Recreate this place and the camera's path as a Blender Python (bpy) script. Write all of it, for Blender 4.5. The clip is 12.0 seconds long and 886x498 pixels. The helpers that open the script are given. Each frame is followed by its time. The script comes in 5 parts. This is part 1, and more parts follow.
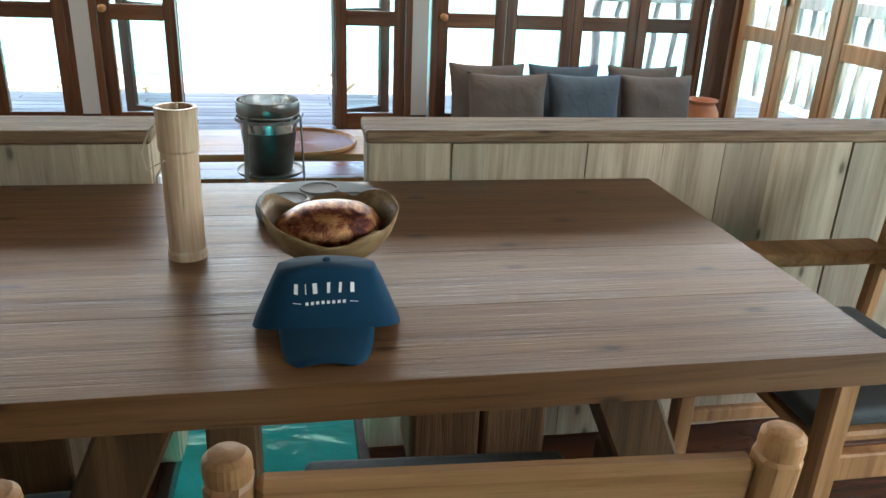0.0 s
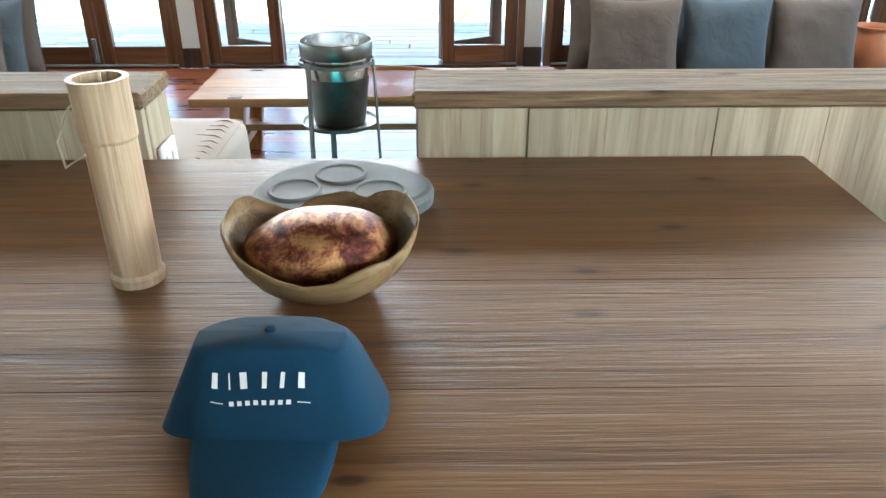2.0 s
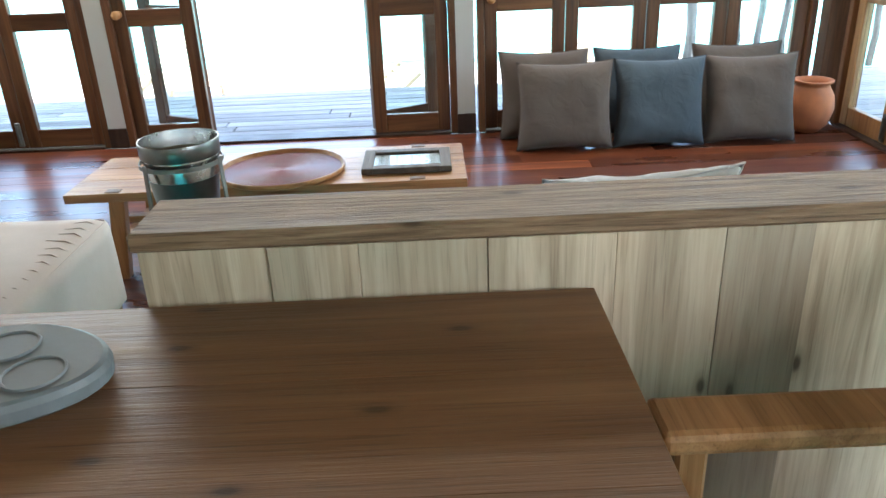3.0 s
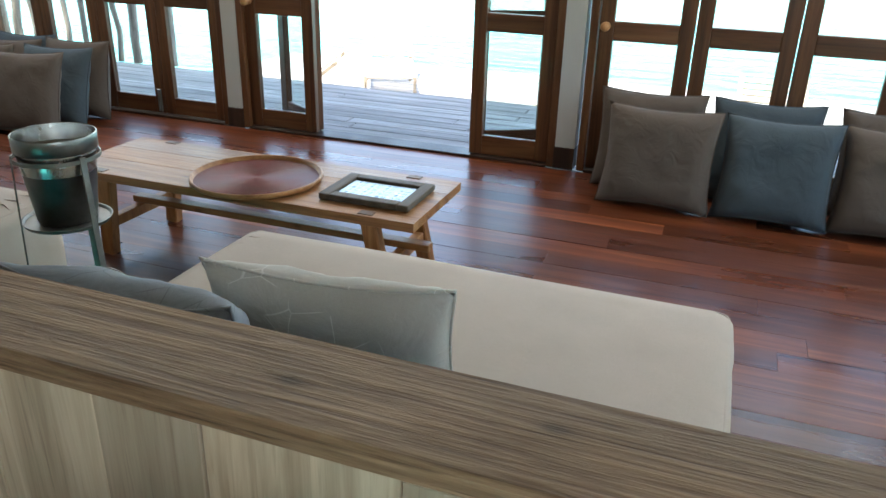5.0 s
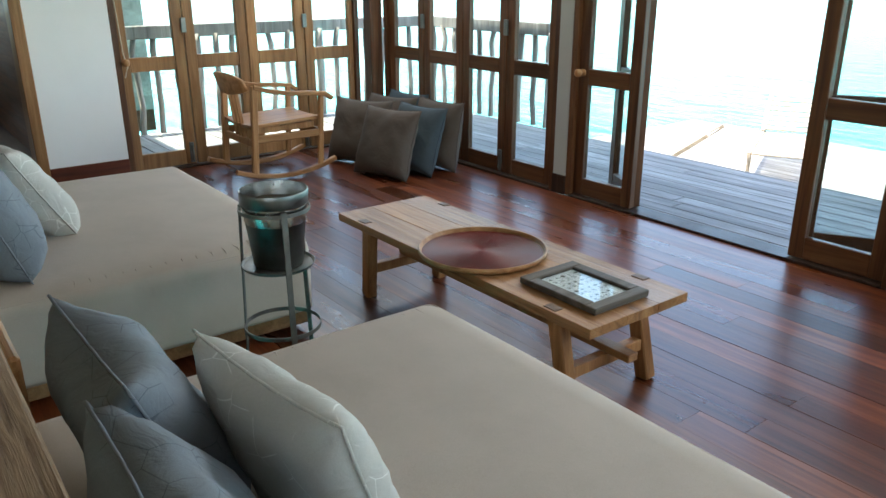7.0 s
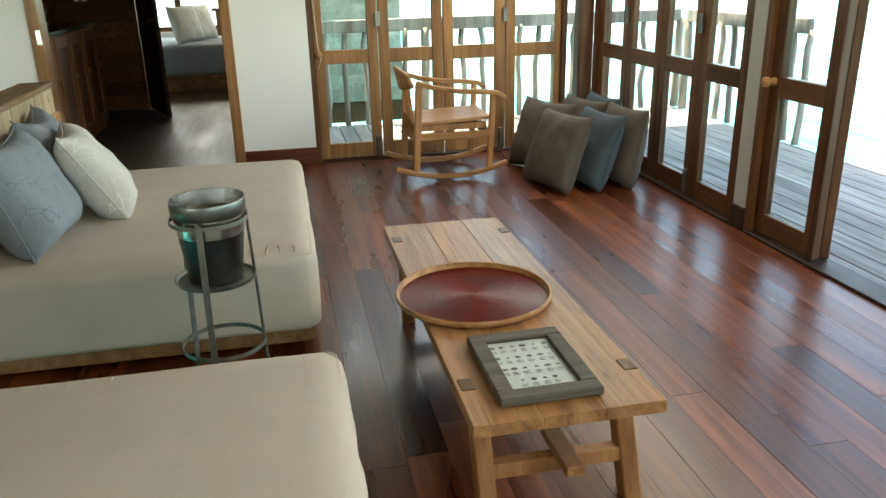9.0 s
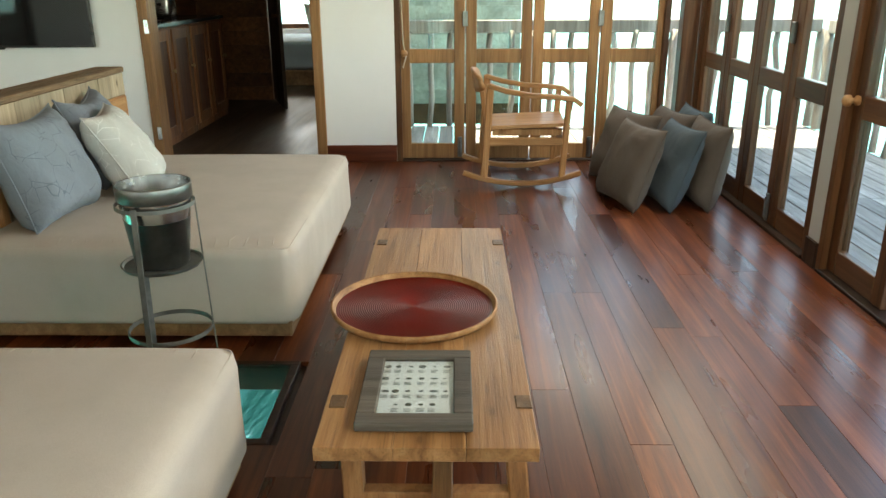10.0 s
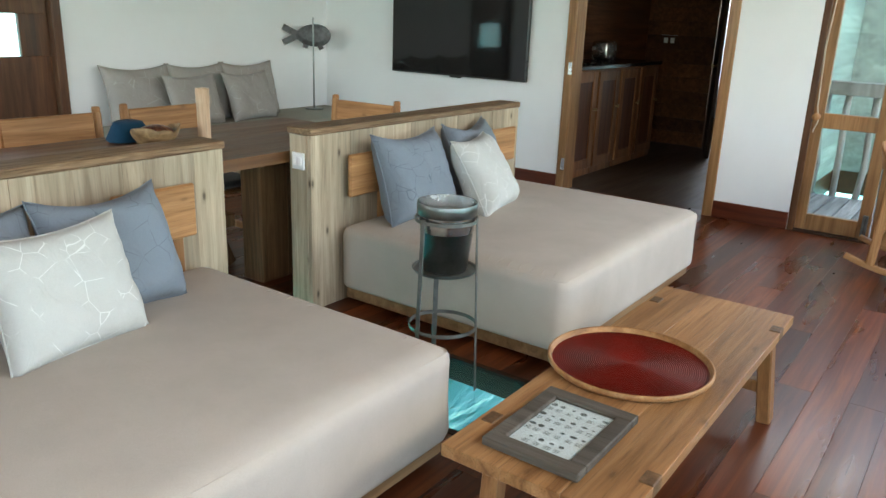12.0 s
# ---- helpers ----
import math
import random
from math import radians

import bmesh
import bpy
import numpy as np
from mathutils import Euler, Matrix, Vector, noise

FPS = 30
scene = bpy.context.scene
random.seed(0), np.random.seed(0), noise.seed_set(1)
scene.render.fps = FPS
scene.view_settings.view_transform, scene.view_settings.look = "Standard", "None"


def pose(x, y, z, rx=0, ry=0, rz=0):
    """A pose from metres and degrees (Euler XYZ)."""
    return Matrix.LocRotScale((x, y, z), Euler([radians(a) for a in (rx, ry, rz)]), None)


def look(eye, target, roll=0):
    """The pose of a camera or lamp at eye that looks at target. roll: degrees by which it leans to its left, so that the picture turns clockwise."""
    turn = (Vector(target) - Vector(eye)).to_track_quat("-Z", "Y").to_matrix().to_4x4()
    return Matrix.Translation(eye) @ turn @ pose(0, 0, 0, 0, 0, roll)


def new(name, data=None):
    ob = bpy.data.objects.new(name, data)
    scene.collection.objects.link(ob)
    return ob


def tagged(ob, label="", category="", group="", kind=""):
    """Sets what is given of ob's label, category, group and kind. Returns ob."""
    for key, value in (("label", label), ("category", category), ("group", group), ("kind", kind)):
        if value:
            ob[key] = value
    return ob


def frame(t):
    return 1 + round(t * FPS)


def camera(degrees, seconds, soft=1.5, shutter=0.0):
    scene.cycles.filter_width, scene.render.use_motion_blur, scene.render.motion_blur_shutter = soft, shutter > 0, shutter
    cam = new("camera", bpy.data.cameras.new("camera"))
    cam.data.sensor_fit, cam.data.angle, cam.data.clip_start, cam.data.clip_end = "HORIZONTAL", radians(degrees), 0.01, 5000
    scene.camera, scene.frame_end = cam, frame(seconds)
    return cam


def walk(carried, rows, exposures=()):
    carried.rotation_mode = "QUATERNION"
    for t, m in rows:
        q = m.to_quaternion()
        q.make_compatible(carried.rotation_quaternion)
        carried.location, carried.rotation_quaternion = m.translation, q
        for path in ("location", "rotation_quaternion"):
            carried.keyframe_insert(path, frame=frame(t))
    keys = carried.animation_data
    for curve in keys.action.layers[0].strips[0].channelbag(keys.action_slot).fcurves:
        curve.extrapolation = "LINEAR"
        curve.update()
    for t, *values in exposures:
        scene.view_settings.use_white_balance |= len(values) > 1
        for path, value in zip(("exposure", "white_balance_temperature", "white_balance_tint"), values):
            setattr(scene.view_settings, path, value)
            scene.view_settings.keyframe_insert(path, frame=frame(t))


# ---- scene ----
cam = camera(60.5, 12.0)
PATH = [
    (0, (0.086, 0.169, 1.3), (0.438, 1.993, 0.559), 2.5),
    (0.5, (0.028, 0.337, 1.28), (0.316, 2.131, 0.445), 2.4),
    (1, (0.026, 0.422, 1.268), (0.308, 2.191, 0.379), 1.9),
    (1.5, (0.116, 0.507, 1.264), (0.296, 2.275, 0.347), 1.0),
    (2, (0.266, 0.596, 1.264), (0.286, 2.372, 0.343), -0.1),
    (2.5, (0.45, 0.734, 1.279), (0.414, 2.535, 0.408), -1.7),
    (3, (0.699, 0.84, 1.32), (0.711, 2.67, 0.513), -2.4),
    (4.8, (1.661, 1.349, 1.351), (1.159, 3.113, 0.553), 1.3),
    (5, (1.738, 1.39, 1.348), (1.116, 3.114, 0.549), 1.6),
    (5.5, (1.855, 1.509, 1.353), (1.006, 3.143, 0.572), 1.0),
    (6, (1.988, 1.632, 1.405), (1.003, 3.207, 0.664), -0.0),
    (6.5, (2.148, 1.841, 1.398), (0.93, 3.27, 0.709), 0.7),
    (7, (2.244, 1.975, 1.418), (0.744, 3.112, 0.742), -0.1),
    (7.5, (2.272, 2.249, 1.421), (0.564, 3.061, 0.771), -1.1),
    (9.5, (2.318, 3.603, 1.361), (0.453, 3.832, 0.675), -0.9),
    (10, (2.23, 3.936, 1.339), (0.344, 3.904, 0.674), -0.3),
    (10.5, (2.209, 4.231, 1.374), (0.357, 3.839, 0.727), 0.1),
    (11, (2.257, 4.475, 1.386), (0.504, 3.76, 0.742), 1.1),
    (11.5, (2.214, 4.549, 1.391), (0.549, 3.636, 0.764), 1.7),
    (12, (2.199, 4.601, 1.418), (0.649, 3.484, 0.829), 2.1),
]
walk(cam, [(t, look(eye, target, roll)) for t, eye, target, roll in PATH],
     [(0.0, 3.55, 6700, 9), (0.5, 3.95, 6700, 9), (1.0, 4.2, 6400, 7), (1.5, 4.35, 6500, 8), (2.5, 4.15, 6400, 7), (3.0, 3.9, 6500, 8), (5.5, 3.05, 6700, 6), (7.5, 2.9, 6500, 4), (9.5, 3.2, 8000, 2), (11.0, 3.22, 7600, 9), (12.0, 3.32, 6800, 9)])

# ---- world, sun, exposure ----
world = bpy.data.worlds.new("world")
scene.world = world
world.use_nodes = True
wn = world.node_tree.nodes
sky = wn.new("ShaderNodeTexSky")
sky.sky_type, sky.sun_disc = "NISHITA", False
SUN_EL, SUN_ROT = radians(72), radians(200)
sky.sun_elevation, sky.sun_rotation = SUN_EL, SUN_ROT
wn["Background"].inputs["Strength"].default_value = 0.14
world.node_tree.links.new(sky.outputs[0], wn["Background"].inputs["Color"])
sun = new("sun", bpy.data.lights.new("sun", "SUN"))
sun.data.energy, sun.data.angle, sun.data.color = 2.1, radians(0.6), (1.0, 0.95, 0.87)
sun.matrix_world = look((0, 0, 0), (-math.sin(SUN_ROT) * math.cos(SUN_EL), -math.cos(SUN_ROT) * math.cos(SUN_EL), -math.sin(SUN_EL)))


# area lamps added inside the openings to stand in for daylight through their upper part
def opening_light(name, eye, target, wide, high, watts, tint):
    lamp = new(name, bpy.data.lights.new(name, "AREA"))
    lamp.data.shape, lamp.data.size, lamp.data.size_y = "RECTANGLE", wide, high
    lamp.data.energy, lamp.data.color = watts, tint
    lamp.matrix_world = look(eye, target)
    return lamp


DAY = (1.0, 0.94, 0.86)
opening_light("sea_opening_light", (-0.2, 5.62, 1.88), (-0.2, 2.0, 0.6), 6.4, 0.4, 10, DAY)
opening_light("west_opening_light", (-3.57, 4.5, 1.88), (-0.5, 4.0, 0.6), 1.9, 0.4, 1.8, DAY)
opening_light("east_opening_light", (3.15, 4.4, 1.88), (0.0, 3.6, 0.5), 2.0, 0.4, 2.6, DAY)
# fill lamp added in an assumed, unseen opening of the east wall
opening_light("unseen_east_fill", (3.15, 0.0, 1.6), (-0.5, 0.6, 0.8), 1.8, 0.8, 4.2, DAY)

# added lamp at the bedroom window, brightens bedroom and hall
opening_light("bedroom_window_fill", (-10.92, 2.7, 1.86), (-8.0, 2.4, 0.4), 3.4, 0.4, 9, DAY)


# ---- materials ----
def material(name, rough=0.6, metal=0.0):
    m = bpy.data.materials.new(name)
    m.use_nodes = True
    nt = m.node_tree
    b = nt.nodes["Principled BSDF"]
    b.inputs["Roughness"].default_value, b.inputs["Metallic"].default_value = rough, metal
    return m, nt, b


def add(nt, kind, **sockets):
    n = nt.nodes.new(kind)
    for k, v in sockets.items():
        n.inputs[k].default_value = v
    return n


def ramp(nt, src, stops):
    r = nt.nodes.new("ShaderNodeValToRGB")
    e = r.color_ramp.elements
    e[0].position, e[0].color = stops[0][0], (*stops[0][1], 1)
    e[1].position, e[1].color = stops[-1][0], (*stops[-1][1], 1)
    for p, c in stops[1:-1]:
        e.new(p).color = (*c, 1)
    nt.links.new(src, r.inputs[0])
    return r.outputs[0]


def coords(nt, stretch, vary=True):
    tc = nt.nodes.new("ShaderNodeTexCoord")
    src = tc.outputs["Object"]
    if vary:
        oi = nt.nodes.new("ShaderNodeObjectInfo")
        off = nt.nodes.new("ShaderNodeVectorMath")
        off.operation = "SCALE"
        off.inputs[0].default_value = (37.0, 53.0, 71.0)
        nt.links.new(oi.outputs["Random"], off.inputs["Scale"])
        su = nt.nodes.new("ShaderNodeVectorMath")
        nt.links.new(src, su.inputs[0])
        nt.links.new(off.outputs[0], su.inputs[1])
        src = su.outputs[0]
    mp = nt.nodes.new("ShaderNodeMapping")
    mp.inputs["Scale"].default_value = stretch
    nt.links.new(src, mp.inputs["Vector"])
    return mp.outputs[0]


def mixc(nt, a, b, fac, mode="MIX"):
    x = nt.nodes.new("ShaderNodeMix")
    x.data_type, x.blend_type = "RGBA", mode
    for sock, v in ((6, a), (7, b), (0, fac)):
        if isinstance(v, (float, int)):
            x.inputs[sock].default_value = v
        elif isinstance(v, tuple):
            x.inputs[sock].default_value = (*v, 1)
        else:
            nt.links.new(v, x.inputs[sock])
    return x.outputs[2]


def bump(nt, b, height, strength, dist=0.004):
    n = add(nt, "ShaderNodeBump", Strength=strength, Distance=dist)
    nt.links.new(height, n.inputs["Height"])
    nt.links.new(n.outputs[0], b.inputs["Normal"])


def wood(name, dark, mid, light, axis="x", rough=0.5, vary=0.35, relief=0.35, knots=0.0, gloss=0.0, grain=1.0, stain=None, stain_amount=0.5, spec=0.28):
    """Grain runs along the axis; every piece takes its own cut of it and its own tone."""
    m, nt, b = material(name, rough)
    b.inputs["Specular IOR Level"].default_value = spec
    s = {"x": (1.2, 22, 22), "y": (22, 1.2, 22), "z": (22, 22, 1.2)}[axis]
    v = coords(nt, tuple(k * grain for k in s))
    n1 = add(nt, "ShaderNodeTexNoise", Scale=1.0, Detail=8.0, Roughness=0.62, Distortion=0.6)
    nt.links.new(v, n1.inputs["Vector"])
    col = ramp(nt, n1.outputs[0], [(0.28, dark), (0.5, mid), (0.72, light)])
    s2 = tuple(k * 0.16 if k > 2 else k * 0.7 for k in s)
    v2 = coords(nt, s2)
    n2 = add(nt, "ShaderNodeTexNoise", Scale=1.0, Detail=4.0, Roughness=0.5)
    nt.links.new(v2, n2.inputs["Vector"])
    tone = ramp(nt, n2.outputs[0], [(0.3, (0.62, 0.6, 0.58)), (0.65, (1.15, 1.12, 1.1))])
    col = mixc(nt, col, tone, 0.85, "MULTIPLY")
    if stain:
        n4 = add(nt, "ShaderNodeTexNoise", Scale=1.0, Detail=6.0, Roughness=0.65)
        nt.links.new(coords(nt, tuple(max(1.6, k * 0.25) for k in s)), n4.inputs["Vector"])
        f = ramp(nt, n4.outputs[0], [(0.45, (0, 0, 0)), (0.7, (stain_amount,) * 3)])
        col = mixc(nt, col, stain, f)
    if vary:
        oi = nt.nodes.new("ShaderNodeObjectInfo")
        pv = ramp(nt, oi.outputs["Random"], [(0.0, (1 - vary, 1 - vary * 1.05, 1 - vary * 1.1)), (1.0, (1 + vary, 1 + vary * 0.95, 1 + vary * 0.85))])
        col = mixc(nt, col, pv, 1.0, "MULTIPLY")
    pores = add(nt, "ShaderNodeTexNoise", Scale=1.0, Detail=3.0, Roughness=0.7, Distortion=0.25)
    nt.links.new(coords(nt, tuple(5.0 if k < 2 else 170.0 for k in s)), pores.inputs["Vector"])
    col = mixc(nt, col, ramp(nt, pores.outputs[0], [(0.32, (0.5, 0.48, 0.46)), (0.44, (0.95, 0.95, 0.95)), (0.7, (1.1, 1.09, 1.08))]), min(1.0, 0.35 + relief * 0.65), "MULTIPLY")
    if knots:
        vo = add(nt, "ShaderNodeTexVoronoi", Scale=1.0)
        vo.voronoi_dimensions = "2D"
        sep = nt.nodes.new("ShaderNodeSeparateXYZ")
        nt.links.new(coords(nt, tuple(2.6 if k < 2 else 6.0 for k in s)), sep.inputs[0])
        both = nt.nodes.new("ShaderNodeMath")
        com = nt.nodes.new("ShaderNodeCombineXYZ")
        one, two, three = {"x": (0, 1, 2), "y": (1, 0, 2), "z": (2, 0, 1)}[axis]
        nt.links.new(sep.outputs[two], both.inputs[0])
        nt.links.new(sep.outputs[three], both.inputs[1])
        nt.links.new(sep.outputs[one], com.inputs[0])
        nt.links.new(both.outputs[0], com.inputs[1])
        nt.links.new(com.outputs[0], vo.inputs["Vector"])
        k = ramp(nt, vo.outputs["Distance"], [(0.025, (1, 1, 1)), (0.055, (0.3, 0.3, 0.3)), (0.1, (0, 0, 0))])
        kk = mixc(nt, (0, 0, 0), k, knots)
        col = mixc(nt, col, tuple(c * 0.35 for c in dark), kk)
    nt.links.new(col, b.inputs["Base Color"])
    rr = ramp(nt, n2.outputs[0], [(0.3, (max(0.05, rough - 0.1),) * 3), (0.7, (min(1, rough + 0.1),) * 3)])
    nt.links.new(rr, b.inputs["Roughness"])
    if gloss:
        b.inputs["Coat Weight"].default_value, b.inputs["Coat Roughness"].default_value = gloss, 0.12
    hgt = nt.nodes.new("ShaderNodeMath")
    hgt.operation = "MULTIPLY_ADD"
    hgt.inputs[1].default_value = 0.5
    nt.links.new(pores.outputs[0], hgt.inputs[0])
    nt.links.new(n1.outputs[0], hgt.inputs[2])
    bump(nt, b, hgt.outputs[0], relief)
    return m


def cloth(name, c, scale=900, rough=0.9, relief=0.42, line=None, line_scale=13.0):
    m, nt, b = material(name, rough)
    v = coords(nt, (1, 1, 1))
    n = add(nt, "ShaderNodeTexNoise", Scale=5.0, Detail=5.0, Roughness=0.6)
    nt.links.new(v, n.inputs["Vector"])
    col = ramp(nt, n.outputs[0], [(0.3, tuple(k * 0.94 for k in c)), (0.7, tuple(min(1, k * 1.05) for k in c))])
    w = add(nt, "ShaderNodeTexNoise", Scale=float(scale), Detail=2.0)
    nt.links.new(v, w.inputs["Vector"])
    col = mixc(nt, col, ramp(nt, w.outputs[0], [(0.35, (0.86,) * 3), (0.65, (1.1,) * 3)]), 0.7, "MULTIPLY")
    if line:
        vo = add(nt, "ShaderNodeTexVoronoi", Scale=line_scale)
        vo.feature = "DISTANCE_TO_EDGE"
        nt.links.new(v, vo.inputs["Vector"])
        f = ramp(nt, vo.outputs["Distance"], [(0.006, (0.8,) * 3), (0.016, (0, 0, 0))])
        br = add(nt, "ShaderNodeTexNoise", Scale=11.0, Detail=1.0)
        nt.links.new(v, br.inputs["Vector"])
        f = mixc(nt, f, ramp(nt, br.outputs[0], [(0.47, (0, 0, 0)), (0.53, (1, 1, 1))]), 1.0, "MULTIPLY")
        col = mixc(nt, col, line, f)
    nt.links.new(col, b.inputs["Base Color"])
    b.inputs["Sheen Weight"].default_value = 0.04
    b.inputs["Specular IOR Level"].default_value = 0.2
    cr = add(nt, "ShaderNodeTexNoise", Scale=11.0, Detail=5.0, Distortion=1.6)
    nt.links.new(v, cr.inputs["Vector"])
    bump(nt, b, cr.outputs[0], relief, 0.012)
    return m


def plain(name, c, rough=0.6, metal=0.0, mottled=0.12, scale=6.0, relief=0.05):
    m, nt, b = material(name, rough, metal)
    n = add(nt, "ShaderNodeTexNoise", Scale=scale, Detail=6.0, Roughness=0.6)
    nt.links.new(coords(nt, (1, 1, 1)), n.inputs["Vector"])
    nt.links.new(ramp(nt, n.outputs[0], [(0.3, tuple(k * (1 - mottled) for k in c)), (0.7, tuple(min(1, k * (1 + mottled)) for k in c))]), b.inputs["Base Color"])
    nt.links.new(ramp(nt, n.outputs[0], [(0.3, (max(0.03, rough * 0.8),) * 3), (0.7, (min(1, rough * 1.2),) * 3)]), b.inputs["Roughness"])
    bump(nt, b, n.outputs[0], relief)
    return m


M_FLOOR = wood("floor_hardwood", (0.042, 0.0095, 0.004), (0.1, 0.027, 0.01), (0.18, 0.058, 0.02), "x", 0.31, 0.5, 0.12, gloss=0.07, spec=0.34)
M_HALL = wood("hall_boards", (0.035, 0.022, 0.014), (0.07, 0.045, 0.028), (0.11, 0.075, 0.05), "x", 0.45, 0.3, 0.2)
M_DECK = wood("weathered_deck", (0.2, 0.185, 0.17), (0.33, 0.31, 0.29), (0.46, 0.44, 0.41), "x", 0.8, 0.2, 0.6)
# door teak with the shade of the backlit sea doors put into its colour
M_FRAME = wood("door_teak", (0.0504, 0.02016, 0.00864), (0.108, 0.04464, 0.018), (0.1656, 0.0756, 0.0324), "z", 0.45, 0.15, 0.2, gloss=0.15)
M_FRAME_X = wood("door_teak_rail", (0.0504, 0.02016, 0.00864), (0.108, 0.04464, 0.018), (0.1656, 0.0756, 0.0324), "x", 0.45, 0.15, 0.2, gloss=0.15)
# the same teak, lightened in colour for the front-lit side doors
M_FRAME_LIT = wood("door_teak_pale", (0.164, 0.082, 0.0328), (0.2952, 0.1558, 0.0656), (0.41, 0.2378, 0.1066), "z", 0.45, 0.12, 0.2, gloss=0.15)
M_SKIRT = wood("red_skirting", (0.06, 0.014, 0.007), (0.11, 0.026, 0.012), (0.16, 0.045, 0.02), "y", 0.4, 0.1, 0.15)
M_TABLE = wood("dining_top", (0.088, 0.038, 0.015), (0.165, 0.081, 0.034), (0.24, 0.132, 0.06), "x", 0.43, 0.06, 0.5, knots=0.9, grain=0.75, spec=0.38)
M_LEG = wood("dark_teak", (0.05, 0.028, 0.013), (0.11, 0.062, 0.03), (0.19, 0.11, 0.055), "z", 0.5, 0.15, 0.5)
M_CAP = wood("cap_board", (0.085, 0.05, 0.027), (0.22, 0.145, 0.085), (0.34, 0.24, 0.15), "x", 0.65, 0.08, 1.0, knots=0.7, grain=4.5)
M_BOARD = wood("reclaimed_board", (0.243, 0.1935, 0.135), (0.405, 0.3375, 0.2475), (0.54, 0.468, 0.36), "z", 0.7, 0.2, 0.12, knots=0.9, grain=1.4, stain=(0.3, 0.27, 0.2), stain_amount=0.55)
M_SLAB = wood("slab_base", (0.06, 0.03, 0.014), (0.14, 0.075, 0.035), (0.24, 0.135, 0.065), "z", 0.65, 0.25, 0.9, grain=0.8)
M_COFFEE = wood("coffee_teak", (0.17, 0.08, 0.03), (0.32, 0.165, 0.068), (0.45, 0.26, 0.12), "x", 0.4, 0.15, 0.6, knots=0.55)
M_COFFEE_Z = wood("coffee_teak_leg", (0.16, 0.07, 0.026), (0.29, 0.14, 0.055), (0.4, 0.21, 0.09), "z", 0.45, 0.12, 0.4)
M_CHAIR = wood("chair_teak", (0.24, 0.115, 0.045), (0.4, 0.21, 0.09), (0.54, 0.31, 0.15), "z", 0.5, 0.12, 0.3)
M_CHAIR_X = wood("chair_teak_board", (0.22, 0.105, 0.04), (0.38, 0.2, 0.085), (0.52, 0.3, 0.14), "x", 0.5, 0.12, 0.35, knots=0.4)
M_PLANKWALL = wood("hall_panelling", (0.07, 0.028, 0.012), (0.14, 0.058, 0.024), (0.22, 0.1, 0.045), "x", 0.5, 0.35, 0.3)
M_CABINET = wood("cabinet_wood", (0.11, 0.045, 0.018), (0.21, 0.09, 0.036), (0.3, 0.14, 0.06), "z", 0.4, 0.15, 0.25)
M_CABPANEL = wood("cabinet_panel", (0.055, 0.018, 0.009), (0.1, 0.034, 0.016), (0.15, 0.055, 0.026), "z", 0.4, 0.1, 0.2)
M_DARKDOOR = wood("dark_door", (0.018, 0.009, 0.006), (0.035, 0.018, 0.011), (0.06, 0.032, 0.02), "z", 0.5, 0.1, 0.25)
M_GREYFRAME = wood("grey_frame", (0.05, 0.043, 0.035), (0.09, 0.08, 0.066), (0.14, 0.125, 0.105), "x", 0.65, 0.15, 0.6)
M_BAMBOO = wood("bamboo", (0.4, 0.27, 0.17), (0.58, 0.42, 0.29), (0.68, 0.53, 0.39), "z", 0.4, 0.05, 0.35, grain=2.5)
M_LOG = wood("weathered_log", (0.2, 0.18, 0.16), (0.36, 0.33, 0.3), (0.5, 0.47, 0.43), "z", 0.85, 0.2, 0.7)
M_SIDING = wood("pale_siding", (0.3, 0.3, 0.24), (0.42, 0.42, 0.34), (0.52, 0.52, 0.43), "x", 0.7, 0.12, 0.3)
M_LOUNGER = wood("lounger_teak", (0.26, 0.21, 0.15), (0.36, 0.3, 0.23), (0.46, 0.4, 0.32), "x", 0.7, 0.15, 0.4)
M_CEIL = wood("ceiling_boards", (0.12, 0.065, 0.03), (0.22, 0.13, 0.065), (0.32, 0.2, 0.1), "x", 0.6, 0.1, 0.3)
M_BOWL = wood("bowl_wood", (0.09, 0.055, 0.025), (0.25, 0.165, 0.085), (0.42, 0.3, 0.16), "x", 0.4, 0.0, 0.5, grain=0.8)
M_WALL = plain("white_wall", (0.83, 0.86, 0.88), 0.85, mottled=0.03, scale=1.5, relief=0.1)
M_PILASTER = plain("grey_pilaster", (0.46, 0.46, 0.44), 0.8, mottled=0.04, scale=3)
M_MATTRESS = cloth("cream_canvas", (0.45, 0.4, 0.345), 700, relief=0.05)
M_TAUPE = cloth("taupe_canvas", (0.098, 0.08, 0.067), 600)
M_SLATE = cloth("slate_canvas", (0.058, 0.078, 0.092), 600)
M_BLUEPRINT = cloth("blue_print", (0.19, 0.225, 0.27), 700, line=(0.1, 0.125, 0.16))
M_GREYPRINT = cloth("grey_print", (0.5, 0.51, 0.49), 700, line=(0.75, 0.77, 0.75))
M_LINEN = cloth("grey_linen", (0.36, 0.345, 0.32), 500, line=(0.5, 0.49, 0.46), line_scale=7)
M_BENCHPAD = cloth("bench_pad", (0.3, 0.3, 0.25), 500)
M_SEATPAD = cloth("dark_seat", (0.06, 0.07, 0.072), 500, 0.6)
M_CAPCLOTH = cloth("navy_cotton", (0.004, 0.036, 0.075), 1200, relief=0.12)
M_BEDSHEET = cloth("blue_grey_cover", (0.3, 0.36, 0.4), 500)
M_WHITE_CLOTH = cloth("white_cotton", (0.75, 0.75, 0.72), 500)
M_STEEL = plain("worn_steel", (0.5, 0.51, 0.5), 0.25, 1.0, 0.25, 12, 0.1)
